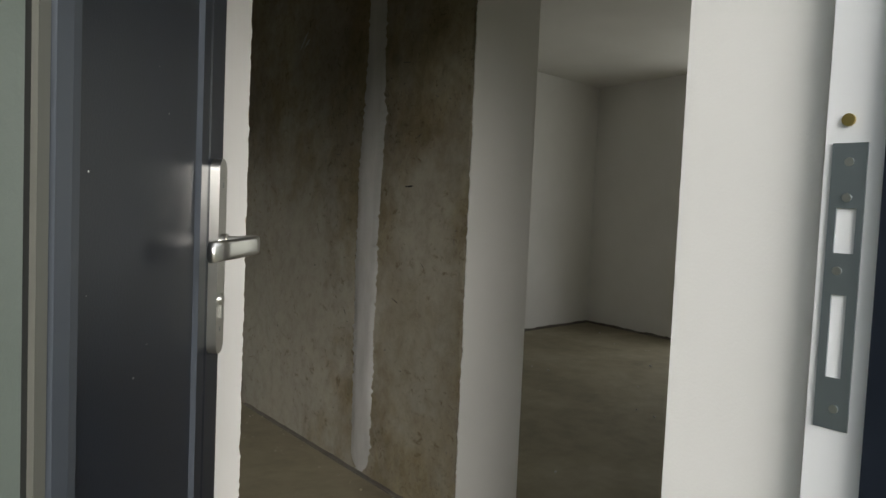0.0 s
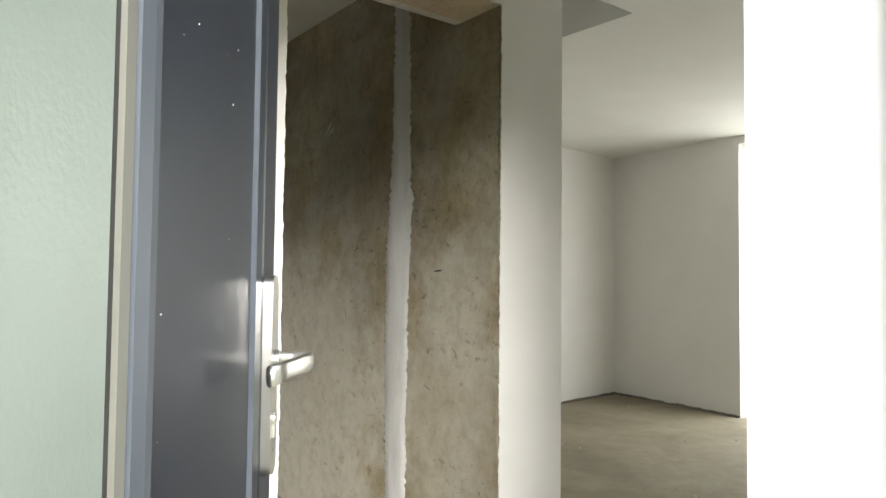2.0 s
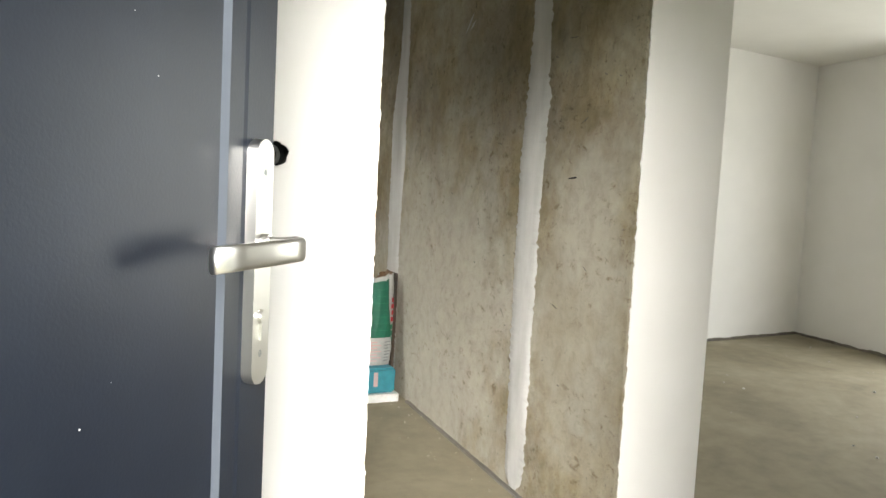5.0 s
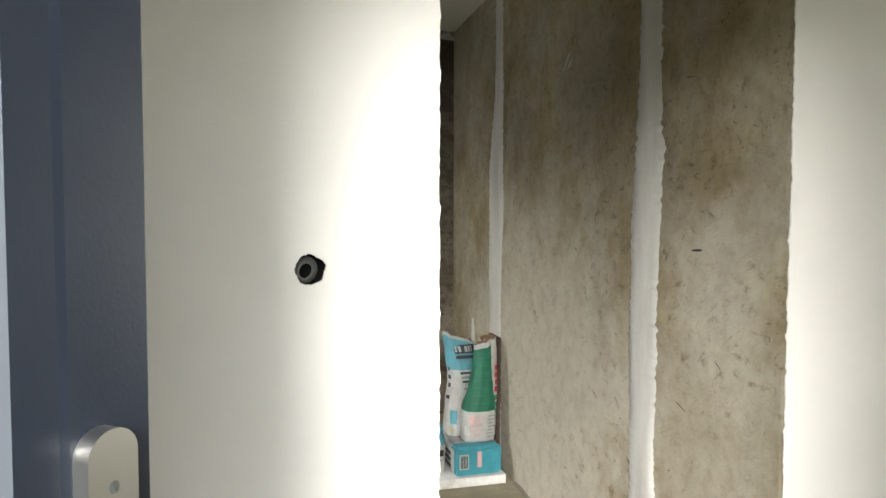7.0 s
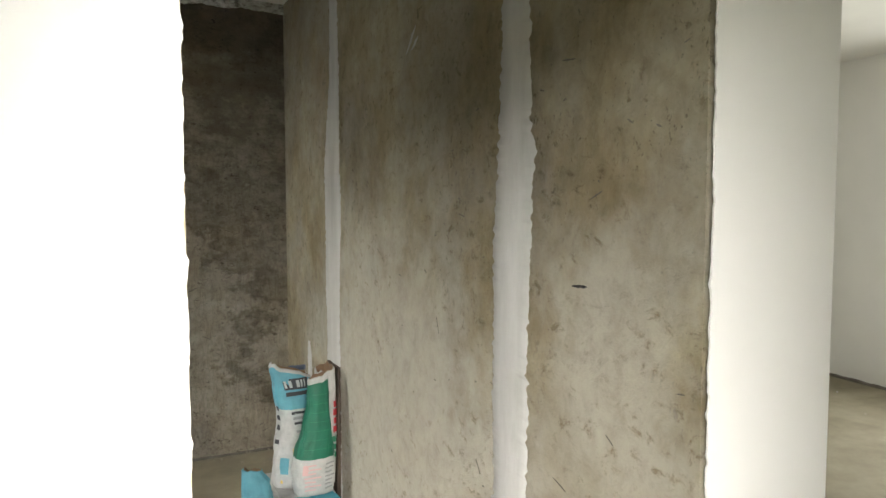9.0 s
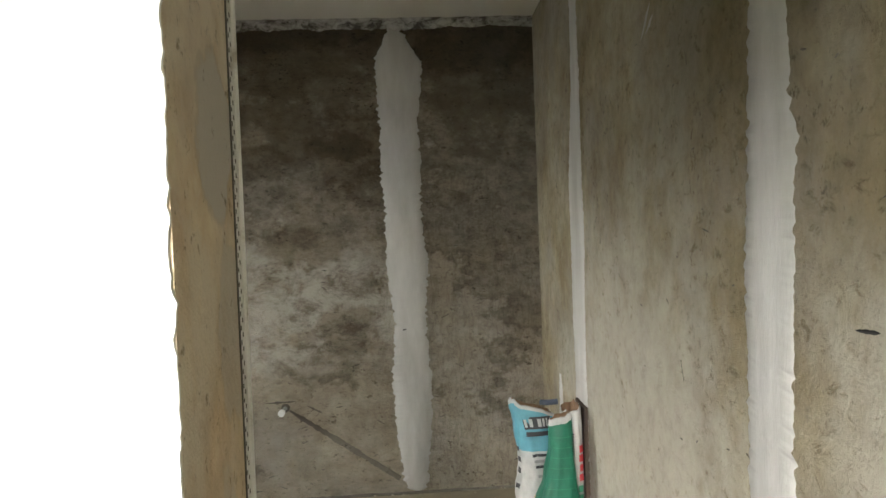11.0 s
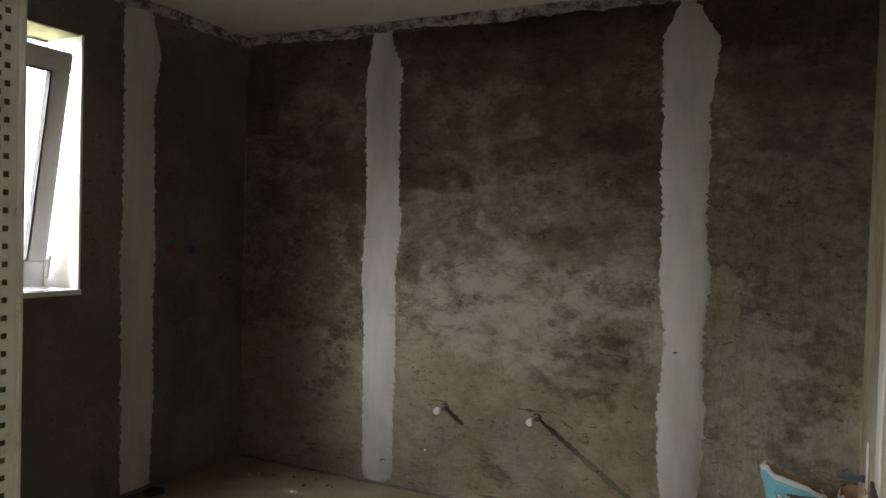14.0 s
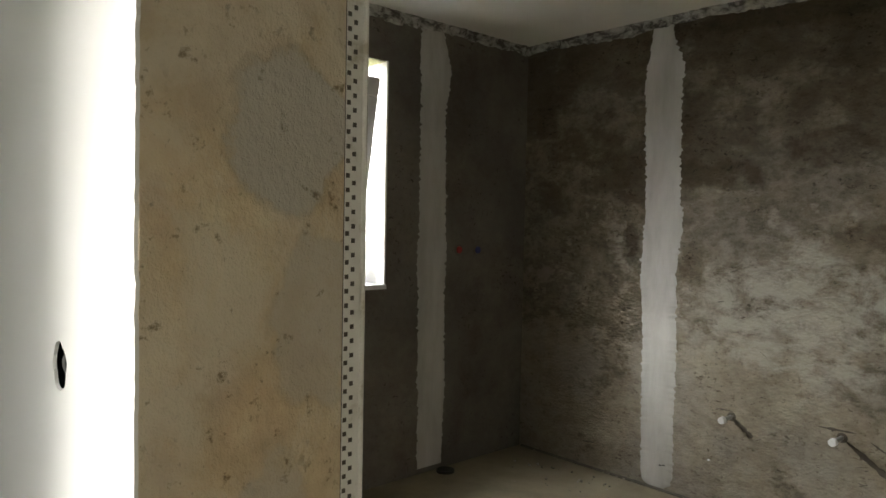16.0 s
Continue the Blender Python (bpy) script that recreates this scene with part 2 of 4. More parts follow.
M["brass"] = material("yellow_screw", (0.55, 0.42, 0.15), 0.4, 1.0)
M["pvc"] = material("white_pvc", (0.82, 0.83, 0.84), 0.3)
M["black"] = material("dark_hollow", (0.012, 0.012, 0.012), 0.9)
M["tube"] = material("grey_corrugated_tube", (0.15, 0.15, 0.14), 0.6)
grassm = material("grass_ground", (0.07, 0.10, 0.035), 0.95)
M["grass"] = finish(grassm, ramp(grassm, noise_tex(grassm, 3, 8, 0.7), [(0.3, (0.05, 0.075, 0.025)), (0.7, (0.10, 0.13, 0.05))]), noise_tex(grassm, 40, 4), 0.5, 0.03)
glass = material("window_glass", (1, 1, 1), 0.02)
glass.node_tree.nodes["Principled BSDF"].inputs["Transmission Weight"].default_value = 1.0
M["glass"] = glass


# ---- mesh helpers ----
def box(bm, lo, hi, m=None):
    vs = [bm.verts.new((x, y, z)) for x in (lo[0], hi[0]) for y in (lo[1], hi[1]) for z in (lo[2], hi[2])]
    for f in ((0, 1, 3, 2), (4, 6, 7, 5), (0, 4, 5, 1), (2, 3, 7, 6), (0, 2, 6, 4), (1, 5, 7, 3)):
        bm.faces.new([vs[i] for i in f])
    if m is not None:
        bmesh.ops.transform(bm, matrix=m, verts=vs)
    return vs


def tube_between(bm, a, b, r, seg=12, r2=None):
    a, b = Vector(a), Vector(b)
    d = b - a
    m = Matrix.Translation((a + b) / 2) @ d.to_track_quat("Z", "Y").to_matrix().to_4x4()
    bmesh.ops.create_cone(bm, cap_ends=True, segments=seg, radius1=r, radius2=r if r2 is None else r2, depth=d.length, matrix=m)


def bevelled(bm, width, segments=2):
    bmesh.ops.bevel(bm, geom=[e for e in bm.edges if len(e.link_faces) == 2 and e.calc_face_angle() > 0.6], offset=width, segments=segments, affect="EDGES", clamp_overlap=True)
    return bm


def smooth(bm, angle=0.7):
    for f in bm.faces:
        f.smooth = True
    for e in bm.edges:
        if len(e.link_faces) == 2 and e.calc_face_angle() > angle:
            e.smooth = False
    return bm


def link(name, bm, mat):
    bmesh.ops.recalc_face_normals(bm, faces=bm.faces)
    me = bpy.data.meshes.new(name)
    bm.to_mesh(me)
    bm.free()
    for one in mat if isinstance(mat, (list, tuple)) else [mat]:
        me.materials.append(one)
    return new(name, me)


def part(name, bm, mat, parent, label=""):
    """One mesh under a thing or a part, made in the parent's own space."""
    ob = link(name, bm, mat)
    ob.parent = parent
    return tagged(ob, label)


def empty(name, m, label, category, group="", kind=""):
    ob = new(name)
    ob.matrix_world = m
    return tagged(ob, label, category, group, kind)


def wall(name, m, length, height, thick, holes, mat, label, bottom=0.0):
    """A wall along local x, from y 0 to thick, with rectangular holes (u0, v0, u1, v1) right through it."""
    us = sorted({0, length, *[h[i] for h in holes for i in (0, 2)]})
    vs = sorted({bottom, height, *[h[i] for h in holes for i in (1, 3)]})
    solid = {(i, j) for i in range(len(us) - 1) for j in range(len(vs) - 1)
             if not any(h[0] < (us[i] + us[i + 1]) / 2 < h[2] and h[1] < (vs[j] + vs[j + 1]) / 2 < h[3] for h in holes)}
    bm = bmesh.new()
    made = {}

    def vert(u, y, v):
        key = (u, y, v)
        if key not in made:
            made[key] = bm.verts.new((us[u], y, vs[v]))
        return made[key]
    for i, j in solid:
        for y in (0, thick):
            bm.faces.new([vert(i, y, j), vert(i + 1, y, j), vert(i + 1, y, j + 1), vert(i, y, j + 1)])
        for near, a, b in (((i - 1, j), (i, j), (i, j + 1)), ((i + 1, j), (i + 1, j), (i + 1, j + 1)), ((i, j - 1), (i, j), (i + 1, j)), ((i, j + 1), (i, j + 1), (i + 1, j + 1))):
            if near not in solid:
                bm.faces.new([vert(a[0], 0, a[1]), vert(b[0], 0, b[1]), vert(b[0], thick, b[1]), vert(a[0], thick, a[1])])
    ob = link(name, bm, mat)
    ob.matrix_world = m
    return tagged(ob, label, "wall", kind="structure")


def along(a, b, z=0.0):
    """The pose of a wall from a to b, its thickness to the left of that way."""
    d = Vector(b) - Vector(a)
    return pose(a[0], a[1], z, 0, 0, math.degrees(math.atan2(d.y, d.x))), d.length


def slab(name, lo, hi, mat, label, category, holes=()):
    """A flat slab, with rectangular holes (x0, y0, x1, y1)."""
    m = Matrix.Translation((lo[0], lo[1], lo[2])) @ Matrix(((1, 0, 0, 0), (0, 0, 1, 0), (0, 1, 0, 0), (0, 0, 0, 1)))
    ob = wall(name, Matrix(), hi[0] - lo[0], hi[1] - lo[1], hi[2] - lo[2], [(h[0] - lo[0], h[1] - lo[1], h[2] - lo[0], h[3] - lo[1]) for h in holes], mat, label)
    ob.data.transform(m)
    ob.data.flip_normals()
    ob["category"] = category
    return ob


# ---- the plan ----
CEIL = 2.43
OPEN_W, OPEN_H, WALL_T = 0.797, 2.10, 0.247
SKEW = 0.041
BATH_L, BATH_F = -2.225, 3.077
PIER = 1.09
ENTRY_IN, ENTRY_OUT = -1.32, -1.60
LIV_X = 5.16
SOCKET = (-0.243, 1.188)


def right_x(y):
    """The bathroom's bare side wall runs slightly askew."""
    return OPEN_W + SKEW * y


# ---- ground, floor, ceiling ----
bm = bmesh.new()
box(bm, (-400, -400, -0.9), (400, 400, -0.32))
tagged(link("ground", bm, M["grass"]), "green grass round the unfinished house", "ground", kind="structure")
slab("floor", (-2.6, ENTRY_OUT, -0.25), (LIV_X + 0.3, 3.4, 0.0), M["floor"], "bare grey-beige cement screed floor with stains", "floor")
slab("doorstep", (-1.4, -3.2, -0.25), (0.6, ENTRY_OUT - 0.004, -0.03), M["floor"], "bare concrete doorstep before the entrance", "floor")
slab("ceiling", (-2.6, ENTRY_OUT, CEIL), (LIV_X + 0.3, 3.4, CEIL + 0.2), M["ceiling"], "plain white painted ceiling with a dark hatch", "ceiling", [(1.25, 0.29, 1.925, 1.35)])
bm = bmesh.new()
box(bm, (1.2, 0.24, CEIL + 0.202), (1.98, 1.4, CEIL + 0.9))
bmesh.ops.delete(bm, geom=[f for f in bm.faces if f.calc_center_median().z < CEIL + 0.21], context="FACES")
tagged(link("attic_hatch", bm, M["raw_left"]), "dark unlit attic shaft above the ceiling hatch", "hatch", kind="structure")
slab("roof", (-2.8, ENTRY_OUT, CEIL + 1.0), (LIV_X + 0.6, 3.7, CEIL + 1.2), M["outside"], "flat roof slab over the house", "roof")

# Added panel that glows, in place of the outdoor glare behind the window.
bm = bmesh.new()
box(bm, (-9.2, -4.0, -0.3), (-9.0, 7.0, 4.0))
glow = material("backdrop_glow", (0.8, 0.8, 0.8), 1.0)
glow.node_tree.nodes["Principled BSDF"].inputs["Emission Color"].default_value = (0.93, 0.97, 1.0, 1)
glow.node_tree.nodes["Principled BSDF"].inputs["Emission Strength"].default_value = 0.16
tagged(link("backdrop", bm, glow), "added glowing panel for the glare beyond the bathroom window", "backdrop", kind="structure")

# unseen wooded skyline all round, added to block light from near the horizon
bm = bmesh.new()
inner, top = [], []
for k in range(240):
    a = 2 * math.pi * k / 240
    r = 70 + 6 * noise.noise((math.cos(a) * 3, math.sin(a) * 3, 1))
    h = 13.5 + 2.5 * noise.noise((math.cos(a) * 6, math.sin(a) * 6, 4)) + 2.0 * noise.noise((math.cos(a) * 30, math.sin(a) * 30, 9))
    inner.append(bm.verts.new((r * math.cos(a), r * math.sin(a), -0.4)))
    top.append(bm.verts.new(((r + 3) * math.cos(a), (r + 3) * math.sin(a), h)))
for k in range(240):
    j = (k + 1) % 240
    bm.faces.new((inner[k], inner[j], top[j], top[k]))
tagged(link("skyline_blocker", bm, M["grass"]), "unseen dark green ring added to block low sky light", "backdrop", kind="structure")

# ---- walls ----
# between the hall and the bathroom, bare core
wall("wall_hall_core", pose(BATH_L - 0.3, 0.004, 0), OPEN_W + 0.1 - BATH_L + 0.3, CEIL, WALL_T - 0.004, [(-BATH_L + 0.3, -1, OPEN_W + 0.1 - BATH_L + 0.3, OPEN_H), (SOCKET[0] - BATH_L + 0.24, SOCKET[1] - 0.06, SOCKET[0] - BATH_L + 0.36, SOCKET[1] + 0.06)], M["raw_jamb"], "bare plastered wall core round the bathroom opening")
m, n = along((right_x(0.0045) + 0.29, 0.0045), (right_x(3.3) + 0.29, 3.3))
WALL_SIDE = wall("wall_bath_living", m, n, CEIL, 0.29, [], M["raw_side"], "bare grey-brown cement plaster wall with filled joints")
m, n = along((BATH_L, BATH_F), (right_x(BATH_F), BATH_F))
WALL_FAR = wall("wall_bath_far", m, n, CEIL, 0.3, [], M["raw_far"], "bare stained cement plaster wall with filled joints")
WIN = (1.38, 1.03, 2.0, 2.172)
m, n = along((BATH_L, WALL_T + 0.002), (BATH_L, 3.375))
WALL_LEFT = wall("wall_bath_left", m, n, CEIL, 0.3, [(WIN[0] - WALL_T, WIN[1], WIN[2] - WALL_T, WIN[3])], M["raw_left"], "bare cement plaster wall with a window, its shade in the darker colour")
LIV_A, LIV_B = (PIER + 0.07, 2.55), (LIV_X, 2.88)
m, n = along(LIV_A, LIV_B)
wall("wall_living_far", m, n, CEIL, 0.25, [], M["white"], "plain white painted living room wall")
SIDE_A, SIDE_B = (5.19, 3.1), (4.63, -1.6)
m, n = along(SIDE_A, SIDE_B)
EDGE = (SIDE_A[1] - 1.43) * 1.007
wall("wall_living_side", m, n, CEIL, 0.3, [(EDGE, 0.0, EDGE + 1.5, 2.36)], M["white"], "white painted living room wall with a terrace opening")
wall("wall_living_skin", pose(PIER - 0.002, 0.0, 0, 0, 0, 90 - math.degrees(math.atan(SKEW))), 2.5, CEIL, -0.012, [], M["white"], "white painted side of the dividing wall")
wall("wall_entry", pose(-2.55, ENTRY_OUT, 0), LIV_X + 2.55, CEIL, ENTRY_IN - ENTRY_OUT, [(2.55 - 0.99, -1, 2.55 - 0.070, 2.12)], M["white"], "white painted entrance wall with the door opening")
wall("wall_hall_left", pose(-1.6, 0.0, 0, 0, 0, -90), -ENTRY_IN, CEIL, -0.15, [], M["white"], "plain white painted hall end wall")
sky_panel("terrace_daylight", (5.2, 0.72, 1.2), (4.0, 0.86, 1.0), 1.4, 2.2, 5.5)
sky_panel("bath_window_daylight", (BATH_L - 0.42, 1.69, 1.68), (BATH_L + 0.58, 2.14, 0.93), 0.75, 1.2, 4.5, 84)


def skim(name, rows, mat, label, parent=None):
    """A thin coat on the hall side, between two wavering edges: rows of (z, x left, x right)."""
    bm = bmesh.new()
    last = None
    for z, a, b in rows:
        now = [bm.verts.new(p) for p in ((a, 0, z), (b, 0, z), (b, 0.004, z), (a, 0.004, z))]
        if last:
            for i in range(4):
                j = (i + 1) % 4
                bm.faces.new((last[i], last[j], now[j], now[i]))
        else:
            bm.faces.new(now)
        last = now
    bm.faces.new(last)
    return tagged(link(name, bm, mat), label, "wall", kind="structure")


def waver(z, seed, amp=0.0045):
    return amp * (0.8 * noise.noise((z * 7, seed, 0)) + 0.6 * noise.noise((z * 28, seed, 3)) + 0.9 * noise.noise((z * 75, seed, 7)))


ZS = [i * 0.007 for i in range(int(OPEN_H / 0.007) + 1)]
skim("wall_hall_edge", [(z, -0.08, 0.0 + waver(z, 1)) for z in ZS], M["white"], "white skimmed hall wall with a ragged edge")
wall("wall_hall_left_of_opening", pose(-1.6, 0.0, 0), 1.52, ZS[-1], 0.004, [(1.6 + SOCKET[0] - 0.06, SOCKET[1] - 0.06, 1.6 + SOCKET[0] + 0.06, SOCKET[1] + 0.06)], M["white"], "white skimmed hall wall with a cable hole")
skim("wall_hall_pier", [(z, OPEN_W + waver(z, 5), PIER) for z in ZS], M["white"], "white skimmed wall pier with a ragged edge")
skim("wall_hall_over_opening", [(ZS[-1] + 0.0, -1.6, PIER), (CEIL, -1.6, PIER)], M["white"], "white skimmed wall above the bathroom opening")

# ---- entrance door ----
HINGE, LEAF_TURN, LEAF_W, LEAF_H = (-0.925, -1.46), 51.6, 0.8215, 2.06
door = empty("door_1", pose(HINGE[0], HINGE[1], 0, 0, 0, LEAF_TURN), "open anthracite entrance door with frosted glass and steel lever", "door", kind="structure")
STILE, PANEL_END, GLASS_A, GLASS_B = 0.088, 0.417, 0.491, 0.71
# measured from the free edge; the leaf's outer face is local y = 0, looking to -y


def leaf_box(name, a, b, z0, z1, y0, y1, mat, bevel=0.002, label=""):
    bm = bmesh.new()
    box(bm, (LEAF_W - b, y0, z0), (LEAF_W - a, y1, z1))
    return part(name, bevelled(bm, bevel), mat, door, label)


leaf_box("lock_stile", 0.0, STILE - 0.030, 0.02, LEAF_H, 0.0, 0.066, M["leaf"], 0.004)
bm = bmesh.new()
prof = [(STILE - 0.030, 0.0), (STILE - 0.024, 0.001), (STILE + 0.004, 0.001), (STILE + 0.012, 0.006), (STILE + 0.012, 0.05), (STILE - 0.030, 0.05)]
ends = [[bm.verts.new((LEAF_W - s, y, z)) for s, y in prof] for z in (0.02, LEAF_H)]
for i in range(len(prof)):
    j = (i + 1) % len(prof)
    bm.faces.new((ends[0][i], ends[0][j], ends[1][j], ends[1][i]))
bm.faces.new(ends[0])
bm.faces.new(ends[1])
bm.faces.ensure_lookup_table()
bm.faces[2].material_index = 1
part("stile_bead", bm, [M["leaf"], M["alu"]], door, "anthracite glazing bead with a paler edge")
leaf_box("panel", STILE + 0.012, PANEL_END, 0.02, LEAF_H, 0.006, 0.06, M["leaf"], 0.002)
bm = bmesh.new()
prof = [(PANEL_END, 0.006), (PANEL_END + 0.005, -0.002), (PANEL_END + 0.020, -0.003), (PANEL_END + 0.042, -0.001), (PANEL_END + 0.047, 0.005), (PANEL_END + 0.047, 0.06), (PANEL_END, 0.06)]
ends = [[bm.verts.new((LEAF_W - s, y, z)) for s, y in prof] for z in (0.02, LEAF_H)]
for i in range(len(prof)):
    j = (i + 1) % len(prof)
    bm.faces.new((ends[0][i], ends[0][j], ends[1][j], ends[1][i]))
bm.faces.new(ends[0])
bm.faces.new(ends[1])
part("pane_trim", bm, M["alu"], door, "blue-grey metal trim")
leaf_box("pane_bead", PANEL_END + 0.049, GLASS_A - 0.008, 0.14, LEAF_H - 0.12, 0.0, 0.05, M["bead"], 0.003)
leaf_box("gasket", GLASS_A - 0.008, GLASS_A + 0.004, 0.14, LEAF_H - 0.12, 0.005, 0.05, M["gasket"], 0.002)
leaf_box("frosted_pane", GLASS_A + 0.004, GLASS_B, 0.14, LEAF_H - 0.12, 0.003, 0.044, M["frosted"], 0.001, "pale green frosted glass")
leaf_box("hinge_stile", GLASS_B, LEAF_W, 0.02, LEAF_H, 0.0, 0.066, M["leaf"], 0.004)
leaf_box("top_rail", PANEL_END + 0.049, GLASS_B, LEAF_H - 0.12, LEAF_H, 0.003, 0.062, M["leaf"], 0.003)
leaf_box("bottom_rail", PANEL_END + 0.049, GLASS_B, 0.02, 0.14, 0.003, 0.062, M["leaf"], 0.003)

# handle set
HX = LEAF_W - 0.039
bm = bmesh.new()
seg = []
for z0, s in ((1.149, 1), (0.917, -1)):
    for k in range(13):
        a = math.pi * k / 12
        seg.append((HX + 0.018 * math.cos(a) * s, z0 + 0.016 * math.sin(a) * s))
front = [bm.verts.new((x, -0.0125, z)) for x, z in seg]
rear = [bm.verts.new((x, 0.0, z)) for x, z in seg]
bm.faces.new(front)
bm.faces.new(rear)
for i in range(len(seg)):
    j = (i + 1) % len(seg)
    bm.faces.new((front[i], front[j], rear[j], rear[i]))
plate = part("handle_plate", smooth(bevelled(bm, 0.003, 3), 0.9), M["steel"], door, "satin steel handle plate")
# the lever: a flattened bar out from the plate and back towards the hinge
bm = bmesh.new()
LZ = 1.052
tube_between(bm, (HX, -0.008, LZ), (HX, -0.02, LZ), 0.013, 18)
line = [(HX + 0.002, -0.012, LZ), (HX + 0.003, -0.034, LZ), (HX, -0.050, LZ), (HX - 0.012, -0.061, LZ), (HX - 0.035, -0.062, LZ), (HX - 0.075, -0.055, LZ - 0.001), (HX - 0.105, -0.048, LZ - 0.002), (HX - 0.143, -0.040, LZ - 0.003)]
rings = []
for i, p in enumerate(line):
    d = (Vector(line[min(i + 1, len(line) - 1)]) - Vector(line[max(i - 1, 0)])).normalized()
    side = d.cross(Vector((0, 0, 1))).normalized()
    w, h = 0.0055, (0.010 if i < 2 else 0.0125)
    rings.append([bm.verts.new(Vector(p) + side * w * math.copysign(abs(math.cos(a)) ** 0.6, math.cos(a)) + Vector((0, 0, h)) * math.copysign(abs(math.sin(a)) ** 0.6, math.sin(a))) for a in [2 * math.pi * k / 16 for k in range(16)]])
for a, b in zip(rings, rings[1:]):
    for k in range(16):
        bm.faces.new((a[k], a[(k + 1) % 16], b[(k + 1) % 16], b[k]))
bm.faces.new(rings[0])
bm.faces.new(rings[-1])
part("lever", smooth(bm, 0.9), M["steel"], plate)
bm = bmesh.new()
tube_between(bm, (HX, -0.006, 0.975), (HX, -0.016, 0.975), 0.0085, 20)
box(bm, (HX - 0.004, -0.0155, 0.950), (HX + 0.004, -0.006, 0.975))
part("lock_cylinder", smooth(bevelled(bm, 0.001)), M["steel"], plate)
for z in (0.935, 1.13):
    bm = bmesh.new()
    tube_between(bm, (HX, -0.010, z), (HX, -0.0125, z), 0.004, 12)
    part("screw", bm, M["zinc"], plate)
for z in (0.3, 1.05, 1.8):
    bm = bmesh.new()
    tube_between(bm, (-0.014, 0.075, z - 0.05), (-0.014, 0.075, z + 0.05), 0.010, 14)
    part("hinge", bm, M["pvc"], door)
for k in range(14):
    bm = bmesh.new()
    s, z = random.uniform(0.10, 0.40), random.uniform(0.7, 1.6)
    r = random.choice((0.0006, 0.0008, 0.0012))
    bmesh.ops.create_icosphere(bm, subdivisions=1, radius=r * 0.9, matrix=Matrix.Translation((LEAF_W - s, 0.006, z)))
    part("paint_speck", bm, M["filler"], door)

# frame of the entrance door, white inside, dark outside
dframe = empty("door_frame", pose(0, 0, 0), "white plastic entrance door frame with zinc strike plate", "door frame", kind="structure")
FR, FL, FT = -0.070, -0.99, 2.12
for name, lo, hi in (("right_post", (FR - 0.022, -1.543, 0.0), (FR, -1.488, FT)), ("left_post", (FL, -1.53, 0.0), (FL + 0.022, -1.455, FT)), ("head", (FL + 0.024, -1.53, FT - 0.022), (FR - 0.024, -1.455, FT))):
    bm = bmesh.new()
    box(bm, lo, hi)
    part(name, smooth(bevelled(bm, 0.009 if "post" in name else 0.004, 4), 0.9), M["pvc"], dframe)
for name, lo, hi in (("outer_right", (FR - 0.036, -1.575, 0.0), (FR, -1.545, FT)), ("outer_left", (FL, -1.56, 0.0), (FL + 0.036, -1.532, FT)), ("outer_head", (FL + 0.038, -1.56, FT - 0.036), (FR - 0.038, -1.532, FT))):
    bm = bmesh.new()
    box(bm, lo, hi)
    part(name, bevelled(bm, 0.003), M["leaf"], dframe, "anthracite outer foil")
bm = bmesh.new()
box(bm, (FL, -1.56, 0.0), (FR, -1.455, 0.018))
part("threshold", bevelled(bm, 0.004), M["zinc"], dframe)
# strike plate with its two cut-outs
SX = FR - 0.0225
strike = wall("strike_plate", Matrix(), 0.031, 1.19, 0.0025, [(0.006, 1.085, 0.024, 1.128), (0.009, 0.965, 0.023, 1.045)], M["zinc"], "", 0.915)
strike.data.transform(pose(SX, -1.527, 0, 0, 0, 90))
for key in ("category", "kind"):
    if key in strike:
        del strike[key]
strike.parent = dframe
tagged(strike, "zinc strike plate with two slots")
for y, z in ((-1.512, 1.172), (-1.508, 1.068), (-1.512, 1.138), (-1.514, 0.935)):
    bm = bmesh.new()
    tube_between(bm, (SX - 0.004, y, z), (SX, y, z), 0.0042, 12)
    part("screw", bm, M["steel"], dframe)
bm = bmesh.new()
tube_between(bm, (SX - 0.0025, -1.508, 1.212), (SX + 0.002, -1.508, 1.212), 0.006, 14)
part("screw", bm, M["brass"], dframe, "yellow screw head")


# ---- the cable hole in the hall wall ----
def ragged_ring(inner, outer, y0, y1, seed, mat):
    """A flat coat from a square outline in to a ragged round hole, with the hole's rim."""
    bm = bmesh.new()
    n = 48
    rims = []
    for k in range(n):
        a = 2 * math.pi * k / n
        c, s = math.cos(a), math.sin(a)
        q = outer / max(abs(c), abs(s))
        r = inner * (1 + 0.13 * noise.noise((c * 1.6, s * 1.6, seed)) + 0.10 * noise.noise((c * 6, s * 6, seed + 4)))
        rims.append([bm.verts.new(p) for p in ((c * q, y0, s * q), (c * r, y0, s * r), (c * r * 0.96, y1, s * r * 0.96))])
    for k in range(n):
        a, b = rims[k], rims[(k + 1) % n]
        for i in range(2):
            bm.faces.new((a[i], b[i], b[i + 1], a[i + 1]))
    return bm


hole = empty("cable_hole", pose(SOCKET[0], 0, SOCKET[1]), "ragged cable hole with a curled grey conduit in the white wall", "cable hole")
part("plaster_rim", ragged_ring(0.028, 0.0605, 0.0, 0.004, 2.0, None), M["white"], hole)
bm = bmesh.new()
n = 28
rings = []
for i in range(9):
    y = 0.004 + i * 0.009
    r = 0.034 + (0.0025 if i % 2 else 0)
    rings.append([bm.verts.new((r * math.cos(2 * math.pi * k / n), y, r * math.sin(2 * math.pi * k / n))) for k in range(n)])
for a, b in zip(rings, rings[1:]):
    for k in range(n):
        bm.faces.new((a[k], a[(k + 1) % n], b[(k + 1) % n], b[k]))
bm.faces.new(rings[-1])
